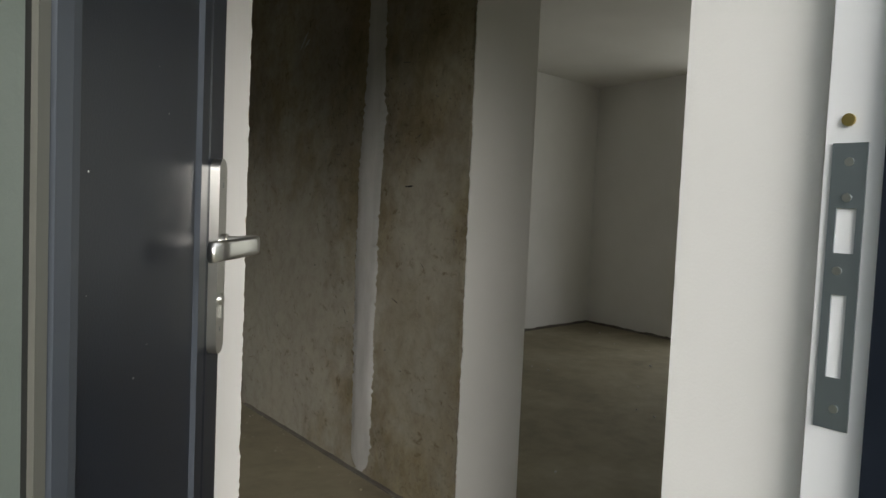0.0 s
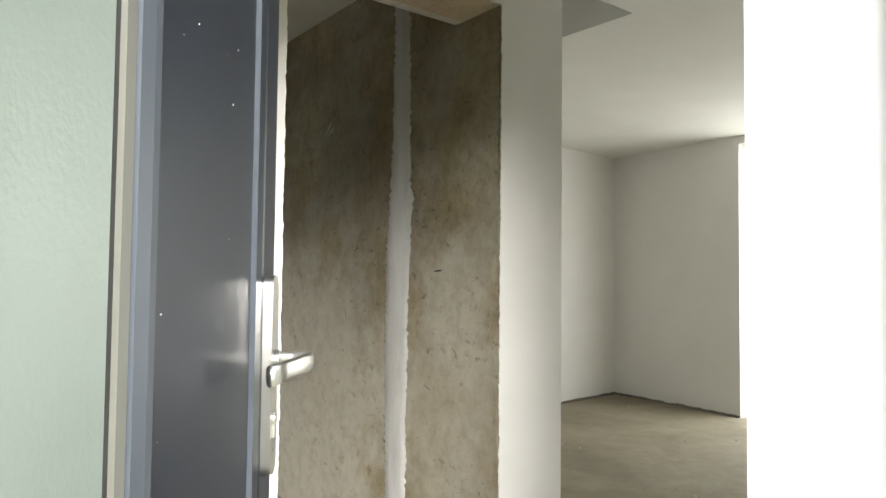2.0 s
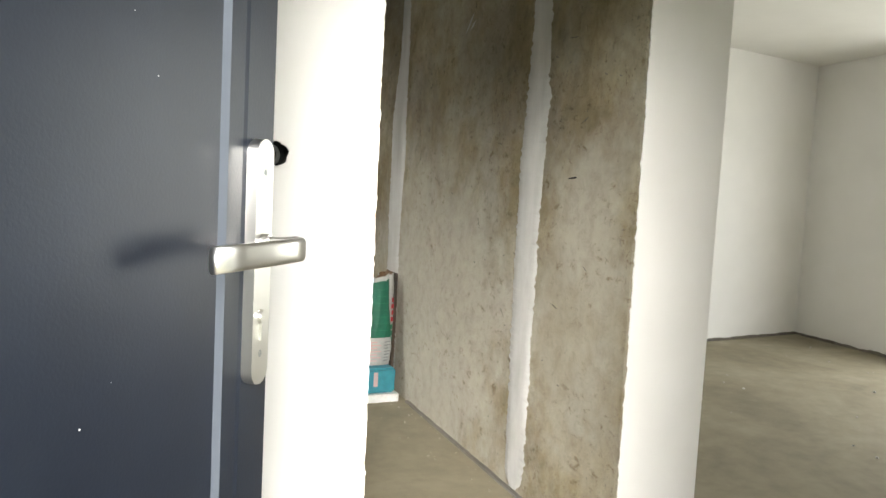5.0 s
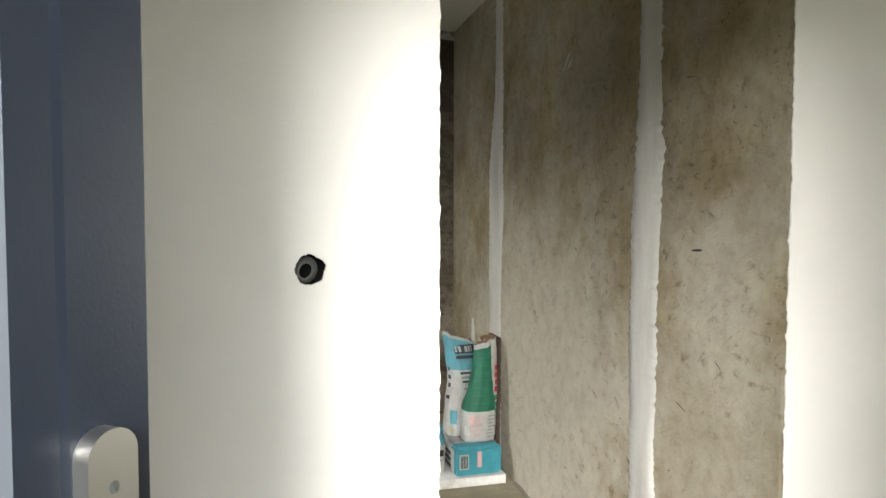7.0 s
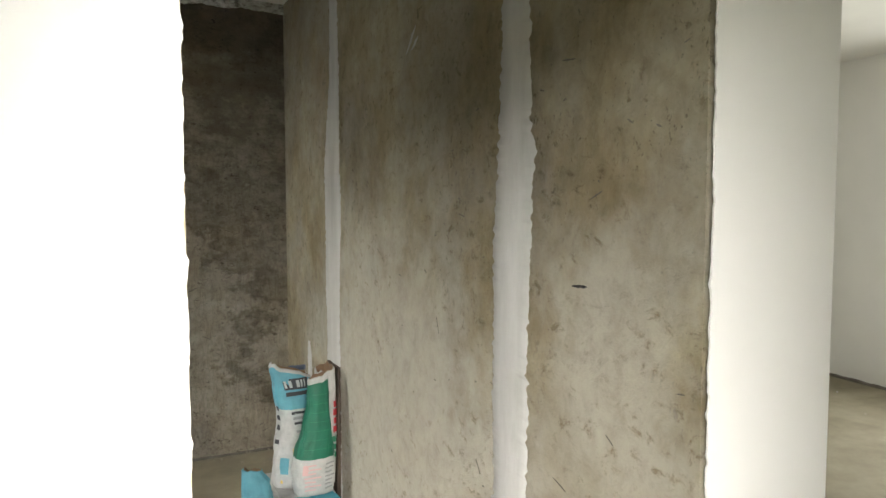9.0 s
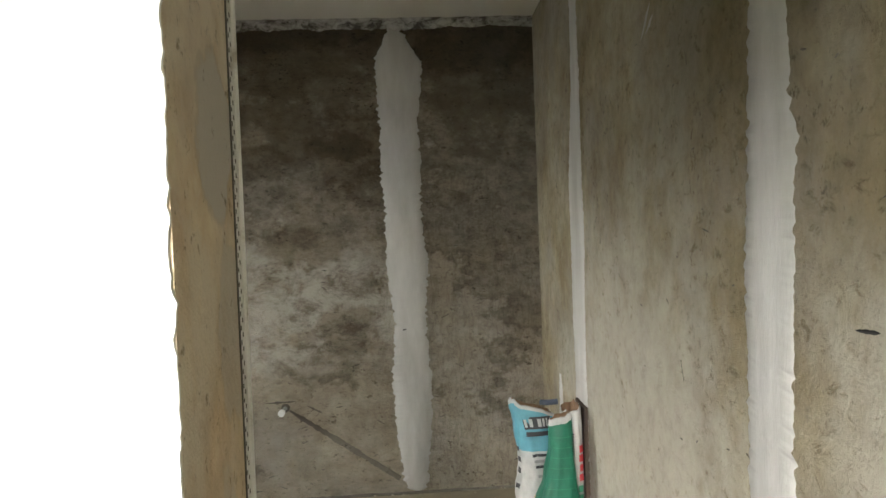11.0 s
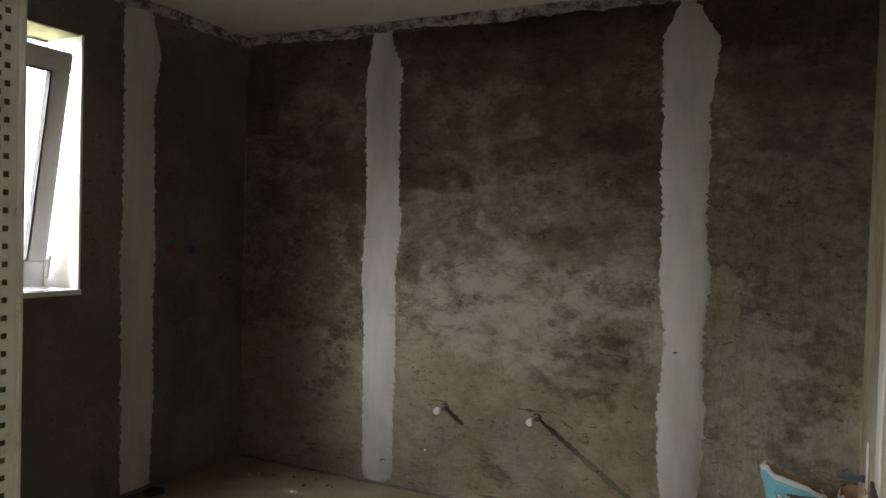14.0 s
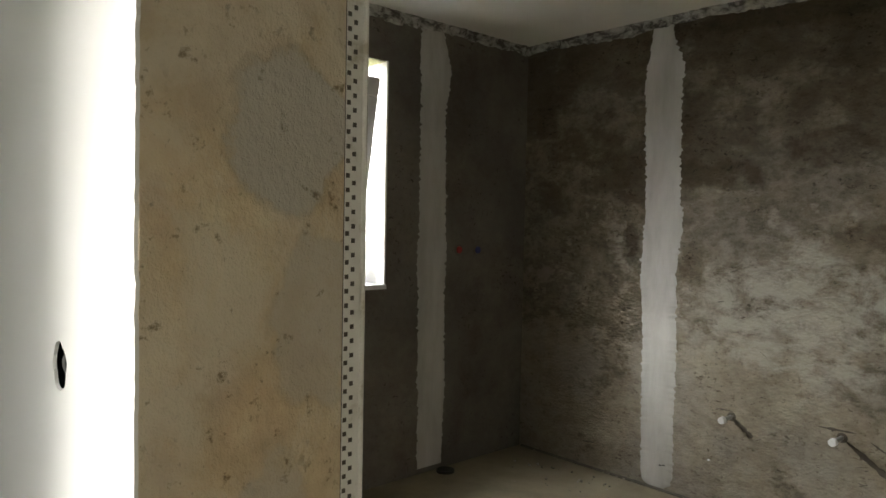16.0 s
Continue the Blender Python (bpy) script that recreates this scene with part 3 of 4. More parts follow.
part("wall_cavity", bm, M["black"], hole, "dark wall cavity")


def corrugated(bm, points, radius, pitch, depth, seg=16):
    """A ribbed tube along a line of points."""
    pts = [Vector(p) for p in points]
    dense = []
    for a, b in zip(pts, pts[1:]):
        k = max(2, int((b - a).length / (pitch / 2)))
        dense += [a.lerp(b, i / k) for i in range(k)]
    dense.append(pts[-1])
    last = None
    for i, p in enumerate(dense):
        d = (dense[min(i + 1, len(dense) - 1)] - dense[max(i - 1, 0)]).normalized()
        u = d.orthogonal().normalized()
        v = d.cross(u)
        r = radius - (depth if i % 2 else 0)
        ring = [bm.verts.new(p + u * r * math.cos(2 * math.pi * k / seg) + v * r * math.sin(2 * math.pi * k / seg)) for k in range(seg)]
        if last:
            for k in range(seg):
                bm.faces.new((last[k], last[(k + 1) % seg], ring[(k + 1) % seg], ring[k]))
        last = ring
    return bm


bm = bmesh.new()
for yy, rr, tilt in ((0.020, 0.017, 30), (0.030, 0.021, 24), (0.040, 0.023, 18)):
    mt = Matrix.Translation((-0.007, yy, -0.003)) @ pose(0, 0, 0, 90 + tilt * 0.4, 0, tilt)
    verts = []
    for k in range(28):
        a = 2 * math.pi * k / 28
        for j in range(8):
            b = 2 * math.pi * j / 8
            verts.append(bm.verts.new(mt @ Vector(((rr + 0.0032 * math.cos(b)) * math.cos(a), (rr + 0.0032 * math.cos(b)) * math.sin(a), 0.0032 * math.sin(b)))))
    for k in range(28):
        for j in range(8):
            bm.faces.new((verts[k * 8 + j], verts[((k + 1) % 28) * 8 + j], verts[((k + 1) % 28) * 8 + (j + 1) % 8], verts[k * 8 + (j + 1) % 8]))
part("conduit", smooth(bm), M["tube"], hole, "pale grey ribbed conduit")


# ---- filled joints on the bare walls ----
def hang(ob, parent):
    ob.parent = parent
    ob.matrix_parent_inverse = parent.matrix_world.inverted()
    return ob


def between(rows, z):
    for a, b in zip(rows, rows[1:]):
        if a[0] <= z <= b[0]:
            f = (z - a[0]) / (b[0] - a[0])
            return a[1] + (b[1] - a[1]) * f, a[2] + (b[2] - a[2]) * f
    return rows[-1][1:]


def joint(parent, place, rows, seed, mat=None, thick=0.005, jag=0.015, name="joint_filler", label="pale grey joint filler strip"):
    """A strip of filler with ragged edges; place(u, z, out) gives the point on the wall."""
    bm = bmesh.new()
    last = None
    z, top = rows[0][0], rows[-1][0]
    while z <= top + 1e-6:
        a, b = between(rows, min(z, top))
        a += jag * (0.7 * noise.noise((z * 4, seed, 0)) + noise.noise((z * 19, seed, 1)) * 0.6 + 1.2 * noise.noise((z * 62, seed, 2)))
        b += jag * (0.7 * noise.noise((z * 4, seed, 5)) + noise.noise((z * 19, seed, 6)) * 0.6 + 1.2 * noise.noise((z * 62, seed, 7)))
        across = (0.0, 0.04, 0.3, 0.42, 0.5, 0.58, 0.7, 0.96, 1.0)
        raised = (-0.002, 0.55, 0.7, 0.75, 1.0, 0.8, 0.65, 0.5, -0.002)
        now = [bm.verts.new(place(a + (b - a) * f, z, -0.002 if h < 0 else thick * h * (1 + 0.25 * noise.noise((f * 5, z * 14, seed))))) for f, h in zip(across, raised)]
        if last:
            for i in range(len(now) - 1):
                bm.faces.new((last[i], last[i + 1], now[i + 1], now[i]))
        last = now
        z += 0.008
    ob = link(name, smooth(bm, 1.2), mat or M["filler"])
    return tagged(hang(ob, parent), label)


def on_far(x, z, out):
    return (x, BATH_F - out, z)


def on_left(y, z, out):
    return (BATH_L + out, y, z)


def on_side(y, z, out):
    return (right_x(y) - out, y, z)


joint(WALL_FAR, on_far, [(0.012, 0.235, 0.27), (0.03, 0.20, 0.30), (0.07, 0.179, 0.313), (0.36, 0.146, 0.333), (0.63, 0.138, 0.350), (0.67, 0.148, 0.335), (0.92, 0.154, 0.326), (1.21, 0.124, 0.352), (1.26, 0.130, 0.335), (1.49, 0.129, 0.321), (1.70, 0.120, 0.332), (1.87, 0.117, 0.320), (2.21, 0.108, 0.352), (2.24, 0.112, 0.328), (2.37, 0.175, 0.248), (2.42, 0.178, 0.242)], 11)
joint(WALL_FAR, on_far, [(0.012, -1.33, -1.24), (0.03, -1.365, -1.205), (0.08, -1.380, -1.19), (0.4, -1.386, -1.189), (0.78, -1.39, -1.189), (1.12, -1.415, -1.200), (1.43, -1.394, -1.168), (1.48, -1.396, -1.19), (2.1, -1.416, -1.199), (2.18, -1.407, -1.19), (2.29, -1.387, -1.237), (2.42, -1.37, -1.265)], 23)
joint(WALL_LEFT, on_left, [(0.03, 2.245, 2.42), (0.5, 2.232, 2.442), (0.9, 2.23, 2.424), (1.22, 2.22, 2.434), (1.48, 2.226, 2.424), (1.93, 2.228, 2.412), (2.19, 2.213, 2.446), (2.37, 2.225, 2.40), (2.42, 2.235, 2.39)], 31)
joint(WALL_SIDE, on_side, [(0.015, 0.61, 0.665), (0.05, 0.575, 0.695), (0.12, 0.56, 0.71), (0.8, 0.553, 0.722), (0.96, 0.557, 0.722), (1.24, 0.542, 0.728), (1.49, 0.520, 0.705), (1.53, 0.546, 0.695), (1.72, 0.55, 0.684), (2.1, 0.555, 0.68), (2.42, 0.56, 0.675)], 41)
joint(WALL_SIDE, on_side, [(0.01, 2.06, 2.25), (0.8, 2.07, 2.27), (1.06, 2.06, 2.29), (1.3, 2.035, 2.28), (1.52, 2.05, 2.29), (1.9, 2.05, 2.19), (2.42, 2.07, 2.18)], 53)
joint(WALL_SIDE, on_side, [(0.3, 2.52, 2.62), (0.6, 2.555, 2.635), (0.69, 2.58, 2.615)], 57)
M["chase"] = raw_plaster("chase_mortar", (1, 1, 1), (0.169, 0.153, 0.127), (0.133, 0.118, 0.0962), (0.0975, 0.0845, 0.0683))


def chase(parent, a, b, width, seed):
    """A filled pipe chase, slanting down the far wall."""
    bm = bmesh.new()
    a, b = Vector((a[0], 0, a[1])), Vector((b[0], 0, b[1]))
    d = (b - a).normalized()
    side = Vector((-d.z, 0, d.x))
    last = None
    for i in range(61):
        p = a.lerp(b, i / 60)
        w = width * (0.5 + 0.28 * noise.noise((i * 0.13, seed, 0)) + 0.25 * noise.noise((i * 0.5, seed, 2))) * min(1, 0.25 + i / 12)
        now = [bm.verts.new((q.x, BATH_F - o, q.z)) for q, o in ((p + side * w, 0.0005), (p + side * w * 0.6, 0.003), (p - side * w * 0.6, 0.003), (p - side * w, 0.0005))]
        if last:
            for k in range(3):
                bm.faces.new((last[k], last[k + 1], now[k + 1], now[k]))
        last = now
    return tagged(hang(link("filled_chase", bm, M["chase"]), parent), "dark mortar filled pipe chase")


chase(WALL_FAR, (-0.39, 0.462), (0.16, 0.08), 0.026, 3)
chase(WALL_FAR, (-0.885, 0.452), (-0.79, 0.385), 0.022, 7)


def band(parent, place, u0, u1, seed, depth=0.012):
    """Rough pale mortar along the foot of the ceiling."""
    bm = bmesh.new()
    last = None
    n = int((u1 - u0) / 0.012)
    for i in range(n + 1):
        u = u0 + (u1 - u0) * i / n
        drop = 0.052 + 0.020 * noise.noise((u * 2.2, seed, 0)) + 0.014 * noise.noise((u * 9, seed, 1)) + 0.010 * noise.noise((u * 35, seed, 2))
        out = depth * (1 + 0.7 * noise.noise((u * 7, seed, 4)) + 0.5 * noise.noise((u * 30, seed, 6)))
        hollow = 0.010 * max(0, noise.noise((u * 5, seed, 9)))
        now = [bm.verts.new(place(u, z, o)) for z, o in ((CEIL - drop, -0.002), (CEIL - drop + 0.003, out * 0.7), (CEIL - drop * 0.6, out - hollow), (CEIL - drop * 0.3, out * 1.2 - hollow), (CEIL - 0.001, out * 1.8))]
        if last:
            for k in range(4):
                bm.faces.new((last[k], last[k + 1], now[k + 1], now[k]))
        last = now
    ob = link("ceiling_mortar", smooth(bm, 0.6), M["mortar"])
    return tagged(hang(ob, parent), "rough pale mortar band under the ceiling")


mm = material("pale_mortar", (0.4, 0.39, 0.37), 0.9)
M["mortar"] = finish(mm, ramp(mm, noise_tex(mm, 14, 6, 0.7, (1, 1, 1.6), 0.5), [(0.42, (0.10, 0.095, 0.085)), (0.5, (0.34, 0.33, 0.31)), (0.62, (0.55, 0.55, 0.53))]), noise_tex(mm, 45, 5, 0.7), 0.8, 0.01)
band(WALL_FAR, on_far, BATH_L, right_x(BATH_F), 3.0)
band(WALL_LEFT, on_left, WALL_T, BATH_F - 0.01, 8.0)

# ---- perforated corner bead on the inner edge of the opening ----
bead = empty("corner_bead", pose(0, 0, 0), "perforated white corner bead on the raw door reveal", "corner bead", kind="structure")
bm = bmesh.new()
cell, z = 0.0080, 0.0
cols = 3
while z < OPEN_H - cell:
    for c in range(cols):
        y0 = WALL_T - 0.0242 + c * cell
        q = [(y0, z), (y0 + cell, z), (y0 + cell, z + cell), (y0, z + cell)]
        covered = noise.noise((z * 2.3, 4.2, c * 0.3)) > 0.18
        if (int(round(z / cell)) + c) % 2 == 0 and c != 2 and not covered:
            h = 0.0026
            yc, zc = y0 + cell / 2, z + cell / 2
            ins = [(yc - h, zc - h), (yc + h, zc - h), (yc + h, zc + h), (yc - h, zc + h)]
            for i in range(4):
                j = (i + 1) % 4
                bm.faces.new([bm.verts.new((0.0022, *p)) for p in (q[i], q[j], ins[j], ins[i])])
        else:
            bm.faces.new([bm.verts.new((0.0022, *p)) for p in q])
    z += cell
bmesh.ops.remove_doubles(bm, verts=bm.verts, dist=1e-5)
beadm = material("bead_paint", (0.62, 0.60, 0.55), 0.6)
M["cornerbead"] = finish(beadm, ramp(beadm, noise_tex(beadm, 12, 6, 0.7), [(0.36, (0.46, 0.42, 0.34)), (0.46, (0.70, 0.68, 0.63)), (0.7, (0.80, 0.79, 0.75))]))
part("flange", bm, M["cornerbead"], bead)
# Dark strip added behind the holes to paint their depth and shade.
bm = bmesh.new()
box(bm, (-0.002, WALL_T - 0.0238, 0.0), (0.0006, WALL_T - 0.002, OPEN_H - 0.005))
part("hole_backing", bm, M["chase"], bead, "dark strip added behind the perforations for their shade")
bm = bmesh.new()
tube_between(bm, (0.003, WALL_T + 0.001, 0.0), (0.003, WALL_T + 0.001, OPEN_H), 0.0032, 8)
part("nose", smooth(bm), M["cornerbead"], bead)
bm = bmesh.new()
box(bm, (0.004, WALL_T - 0.03, OPEN_H - 0.003), (OPEN_W, WALL_T + 0.004, OPEN_H - 0.0005))
part("head_flange", bm, M["cornerbead"], bead)


# ---- marks on the side wall ----
def gouge(parent, place, u, z, length, width, tilt, mat, name, label):
    bm = bmesh.new()
    last = None
    for i in range(13):
        f = i / 12 - 0.5
        w = width * (1 - (2 * f) ** 2) * (0.8 + 0.6 * noise.noise((f * 9, u, z))) + 0.0004
        uu, zz = u + f * length * math.cos(tilt), z + f * length * math.sin(tilt)
        now = [bm.verts.new(place(uu, zz + w, 0.0008)), bm.verts.new(place(uu, zz, 0.002)), bm.verts.new(place(uu, zz - w, 0.0008))]
        if last:
            for k in range(2):
                bm.faces.new((last[k], last[k + 1], now[k + 1], now[k]))
        last = now
    return tagged(hang(link(name, bm, mat), parent), label)


gouge(WALL_SIDE, on_side, 0.355, 1.192, 0.055, 0.004, -0.06, M["black"], "gouge", "dark gouge in the plaster")
gouge(WALL_SIDE, on_side, 1.26, 1.874, 0.11, 0.012, -0.75, M["filler"], "scrape", "pale scrape on the plaster")
gouge(WALL_SIDE, on_side, 1.23, 1.858, 0.07, 0.008, -0.5, M["filler"], "scrape", "pale scrape on the plaster")
for u, z, ln, tl in ((1.06, 1.0, 0.05, 1.2), (0.9, 1.33, 0.04, 0.2), (0.42, 0.75, 0.05, 0.3), (0.25, 0.9, 0.03, 0.6), (0.3, 1.38, 0.04, -0.4), (0.72, 0.9, 0.03, 0.4), (0.4, 1.66, 0.05, 0.1), (0.8, 0.66, 0.04, 0.9)):
    gouge(WALL_SIDE, on_side, u, z, ln, 0.0022, tl, M["chase"], "gouge", "dark gouge in the plaster")
for x, z in ((0.21, 0.848), (-1.26, 0.13), (-1.24, 0.135)):
    gouge(WALL_FAR, lambda u, zz, o: on_far(u, zz, o + 0.005), x, z, 0.022, 0.004, 0.1, M["black"], "nail_hole", "small dark hole in the filler")

for k in range(46):
    u, z = 0.06 + 1.6 * random.random(), 0.15 + 1.8 * random.random()
    gouge(WALL_SIDE, on_side, u, z, random.uniform(0.008, 0.02), random.uniform(0.001, 0.0026), random.uniform(-0.5, 0.7), M["chase"], "pock_mark", "dark pock mark in the plaster")
for k in range(60):
    u, z = -1.15 + 1.95 * random.random(), 0.06 + 1.25 * random.random() ** 1.4
    if not 0.08 < u < 0.37:
        gouge(WALL_FAR, on_far, u, z, random.uniform(0.015, 0.05), random.uniform(0.0012, 0.0035), random.uniform(-0.6, 0.5), M["chase"], "pock_mark", "dark pock mark in the rough plaster")
for u, z, ln, w, tl in ((-1.71, 0.144, 0.09, 0.004, 0.1), (-0.62, 0.052, 0.16, 0.006, 0.05), (-0.43, 0.505, 0.16, 0.007, 0.02), (-0.26, 0.46, 0.09, 0.006, -0.5), (-0.93, 0.488, 0.10, 0.004, 0.0)):
    gouge(WALL_FAR, on_far, u, z, ln, w, tl, M["chase"], "crack", "short dark crack in the plaster")
gouge(WALL_FAR, on_far, -1.0, 0.225, 0.016, 0.008, 0.2, M["pvc"], "paint_fleck", "white paint fleck on the plaster")

# ---- water pipe ends and caps ----
M["capblue"] = material("blue_plug", (0.02, 0.03, 0.16), 0.4)
M["capred"] = material("red_plug", (0.35, 0.02, 0.02), 0.4)
M["pipegrey"] = material("grey_pipe", (0.30, 0.30, 0.29), 0.5)


def pipe_end(x, z, length):
    base = empty("pipe_end", pose(x, BATH_F, z), "capped grey water pipe end sticking out of bare plaster", "pipe", "water pipe ends")
    bm = bmesh.new()
    tube_between(bm, (0, 0.01, 0), (-0.006, -length, -0.004), 0.0095, 16)
    part("tube", smooth(bm), M["pipegrey"], base)
    bm = bmesh.new()
    tube_between(bm, (-0.006, -length + 0.002, -0.004), (-0.0075, -length - 0.024, -0.006), 0.0165, 16)
    part("cap", smooth(bevelled(bm, 0.002)), M["pvc"], base, "white plastic cap")
    bm = bmesh.new()
    bmesh.ops.create_cone(bm, cap_ends=True, segments=20, radius1=0.024, radius2=0.018, depth=0.006, matrix=pose(0, -0.001, 0, 90))
    part("mortar_collar", bm, M["chase"], base)


pipe_end(-0.893, 0.462, 0.07)
pipe_end(-0.408, 0.476, 0.075)


def plug(y, z, mat, label):
    base = empty("pipe_plug", pose(BATH_L, y, z), label, "pipe plug", "water pipe plugs")
    bm = bmesh.new()
    tube_between(bm, (-0.01, 0, 0), (0.008, 0, 0), 0.022, 20, 0.02)
    part("plug_body", smooth(bevelled(bm, 0.002)), mat, base)
    bm = bmesh.new()
    bmesh.ops.create_cone(bm, cap_ends=True, segments=24, radius1=0.036, radius2=0.03, depth=0.004, matrix=pose(0, 0, 0, 0, 90))
    part("mortar_ring", bm, M["chase"], base)


plug(2.527, 1.212, M["capred"], "dark red pipe plug in the bare wall")
plug(2.674, 1.209, M["capblue"], "dark blue pipe plug in the bare wall")
drain = empty("drain_stub", pose(BATH_L + 0.06, 2.40, 0.0), "dark open drain pipe stub at the wall's foot", "pipe")
bm = bmesh.new()
rings = [[bm.verts.new((r * math.cos(2 * math.pi * k / 28), r * math.sin(2 * math.pi * k / 28), z)) for k in range(28)] for r, z in ((0.050, 0.0), (0.050, 0.012), (0.0465, 0.013), (0.0465, 0.002))]
for ra, rb in zip(rings, rings[1:]):
    for k in range(28):
        bm.faces.new((ra[k], ra[(k + 1) % 28], rb[(k + 1) % 28], rb[k]))
bm.faces.new(rings[-1])
part("socket", smooth(bm, 0.7), M["gasket"], drain)
stub = empty("conduit_stub", pose(right_x(2.70), 2.70, 0.53), "short blue-grey ribbed conduit sticking out of the wall", "conduit")
part("ribbed_tube", corrugated(bmesh.new(), [(0.01, 0, 0), (-0.05, -0.01, 0.0), (-0.085, -0.012, 0.004)], 0.014, 0.007, 0.003), material("blue_grey_conduit", (0.09, 0.115, 0.17), 0.55), stub)

# ---- bathroom window, tilted open ----
win = empty("window_1", pose(BATH_L, 0, 0), "white plastic window tilted open in a white reveal", "window", kind="structure")
D0, D1 = -0.29, -0.225


def ring_frame(bm, y0, z0, y1, z1, w, x0, x1):
    for lo, hi in (((x0, y0, z0), (x1, y1, z0 + w)), ((x0, y0, z1 - w), (x1, y1, z1)), ((x0, y0, z0 + w), (x1, y0 + w, z1 - w)), ((x0, y1 - w, z0 + w), (x1, y1, z1 - w))):
        box(bm, lo, hi)


bm = bmesh.new()
ring_frame(bm, WIN[0] + 0.004, WIN[1] + 0.012, WIN[2] - 0.004, WIN[3] - 0.016, 0.055, D0, D1)
part("window_frame", bevelled(bm, 0.004), M["pvc"], win)
tilt = Matrix.Translation((D1 + 0.004, 0, WIN[1] + 0.055)) @ pose(0, 0, 0, 0, 10.0)
bm = bmesh.new()
sy0, sy1, sz1 = WIN[0] + 0.04, WIN[2] - 0.05, WIN[3] - WIN[1] - 0.125
ring_frame(bm, sy0, 0.0, sy1, sz1, 0.092, 0.0, 0.062)
bmesh.ops.transform(bm, matrix=tilt, verts=bm.verts)
sash = part("sash", bevelled(bm, 0.006, 3), M["pvc"], win)
bm = bmesh.new()
ring_frame(bm, sy0 + 0.092, 0.092, sy1 - 0.092, sz1 - 0.092, 0.006, 0.034, 0.064)
bmesh.ops.transform(bm, matrix=tilt, verts=bm.verts)
part("pane_gasket", bm, M["gasket"], sash)
bm = bmesh.new()
box(bm, (0.030, sy0 + 0.094, 0.094), (0.034, sy1 - 0.094, sz1 - 0.094))
bmesh.ops.transform(bm, matrix=tilt, verts=bm.verts)
pane = part("pane", bm, M["glass"], sash)
pane.visible_shadow = False
bm = bmesh.new()
box(bm, (0.062, sy1 - 0.012, 0.02), (0.074, sy1 + 0.012, 0.10))
tube_between(bm, (0.07, sy1 + 0.006, 0.01), (0.07, sy1 + 0.006, 0.115), 0.007, 12)
bmesh.ops.transform(bm, matrix=tilt, verts=bm.verts)
part("corner_hinge", bevelled(bm, 0.001), M["pvc"], sash)
for name, lo, hi in (("right_reveal", (D1, WIN[2] - 0.0035, WIN[1] + 0.012), (0.004, WIN[2] + 0.008, WIN[3])), ("left_reveal", (D1, WIN[0] - 0.008, WIN[1] + 0.012), (0.004, WIN[0] + 0.0035, WIN[3]))):
    bm = bmesh.new()
    box(bm, lo, hi)
    part(name, bm, M["white"], win)
bm = bmesh.new()
box(bm, (D1, WIN[0] - 0.02, WIN[1] - 0.012), (0.018, WIN[2] + 0.004, WIN[1] + 0.011))
part("window_sill", bevelled(bm, 0.004), M["pvc"], win)
M["foam"] = material("yellow_foam", (0.30, 0.29, 0.15), 0.9)
bm = bmesh.new()
bmesh.ops.create_grid(bm, x_segments=60, y_segments=14, size=0.5)
for v in bm.verts:
    y, x = WIN[0] + (v.co.x + 0.5) * (WIN[2] - WIN[0]), D1 + (v.co.y + 0.5) * (0.0 - D1)
    v.co = (x, y, WIN[3] - 0.004 - 0.006 * abs(noise.noise((y * 30, x * 30, 2))))
part("foam_seal", smooth(bm, 2), M["foam"], win, "yellowish mounting foam")
bm = bmesh.new()
box(bm, (D1 + 0.03, 1.62, WIN[1] + 0.012), (0.002, 1.86, WIN[1] + 0.018), pose(0, 0, 0))
tagged(link("plastic_offcut", bevelled(bm, 0.001), M["pvc"]), "white plastic offcut lying on the window sill", "offcut").matrix_world = pose(BATH_L, 0.0, 0.0)

# ---- building materials in the bathroom corner ----
def paper(name, base, wear=0.06):
    m = material(name, base, 0.55)
    lo = tuple(max(0, a * (1 - wear * 4)) for a in base)
    return finish(m, ramp(m, noise_tex(m, 14, 6, 0.7), [(0.35, lo), (0.6, base)]), noise_tex(m, 35, 5, 0.6, (1, 1, 0.6)), 0.35, 0.006)


M["sackwhite"] = paper("white_sack_paper", (0.476, 0.476, 0.456))
M["sackblue"] = paper("light_blue_print", (0.109, 0.34, 0.422))
M["sackteal"] = paper("turquoise_print", (0.0408, 0.272, 0.34))
M["sackgreen"] = paper("green_print", (0.0034, 0.129, 0.0714))
M["sackbrown"] = paper("brown_sack_lining", (0.22, 0.13, 0.07))
M["ink"] = material("black_print", (0.03, 0.03, 0.035), 0.6)
M["inkgrey"] = material("grey_print", (0.25, 0.25, 0.25), 0.6)
M["inkred"] = material("red_print", (0.50, 0.03, 0.04), 0.6)
M["inkgreen"] = material("dark_green_print", (0.02, 0.20, 0.10), 0.6)
M["inkpink"] = material("pale_red_print", (0.60, 0.38, 0.36), 0.6)
M["inkyellow"] = material("yellow_print", (0.70, 0.48, 0.08), 0.6)


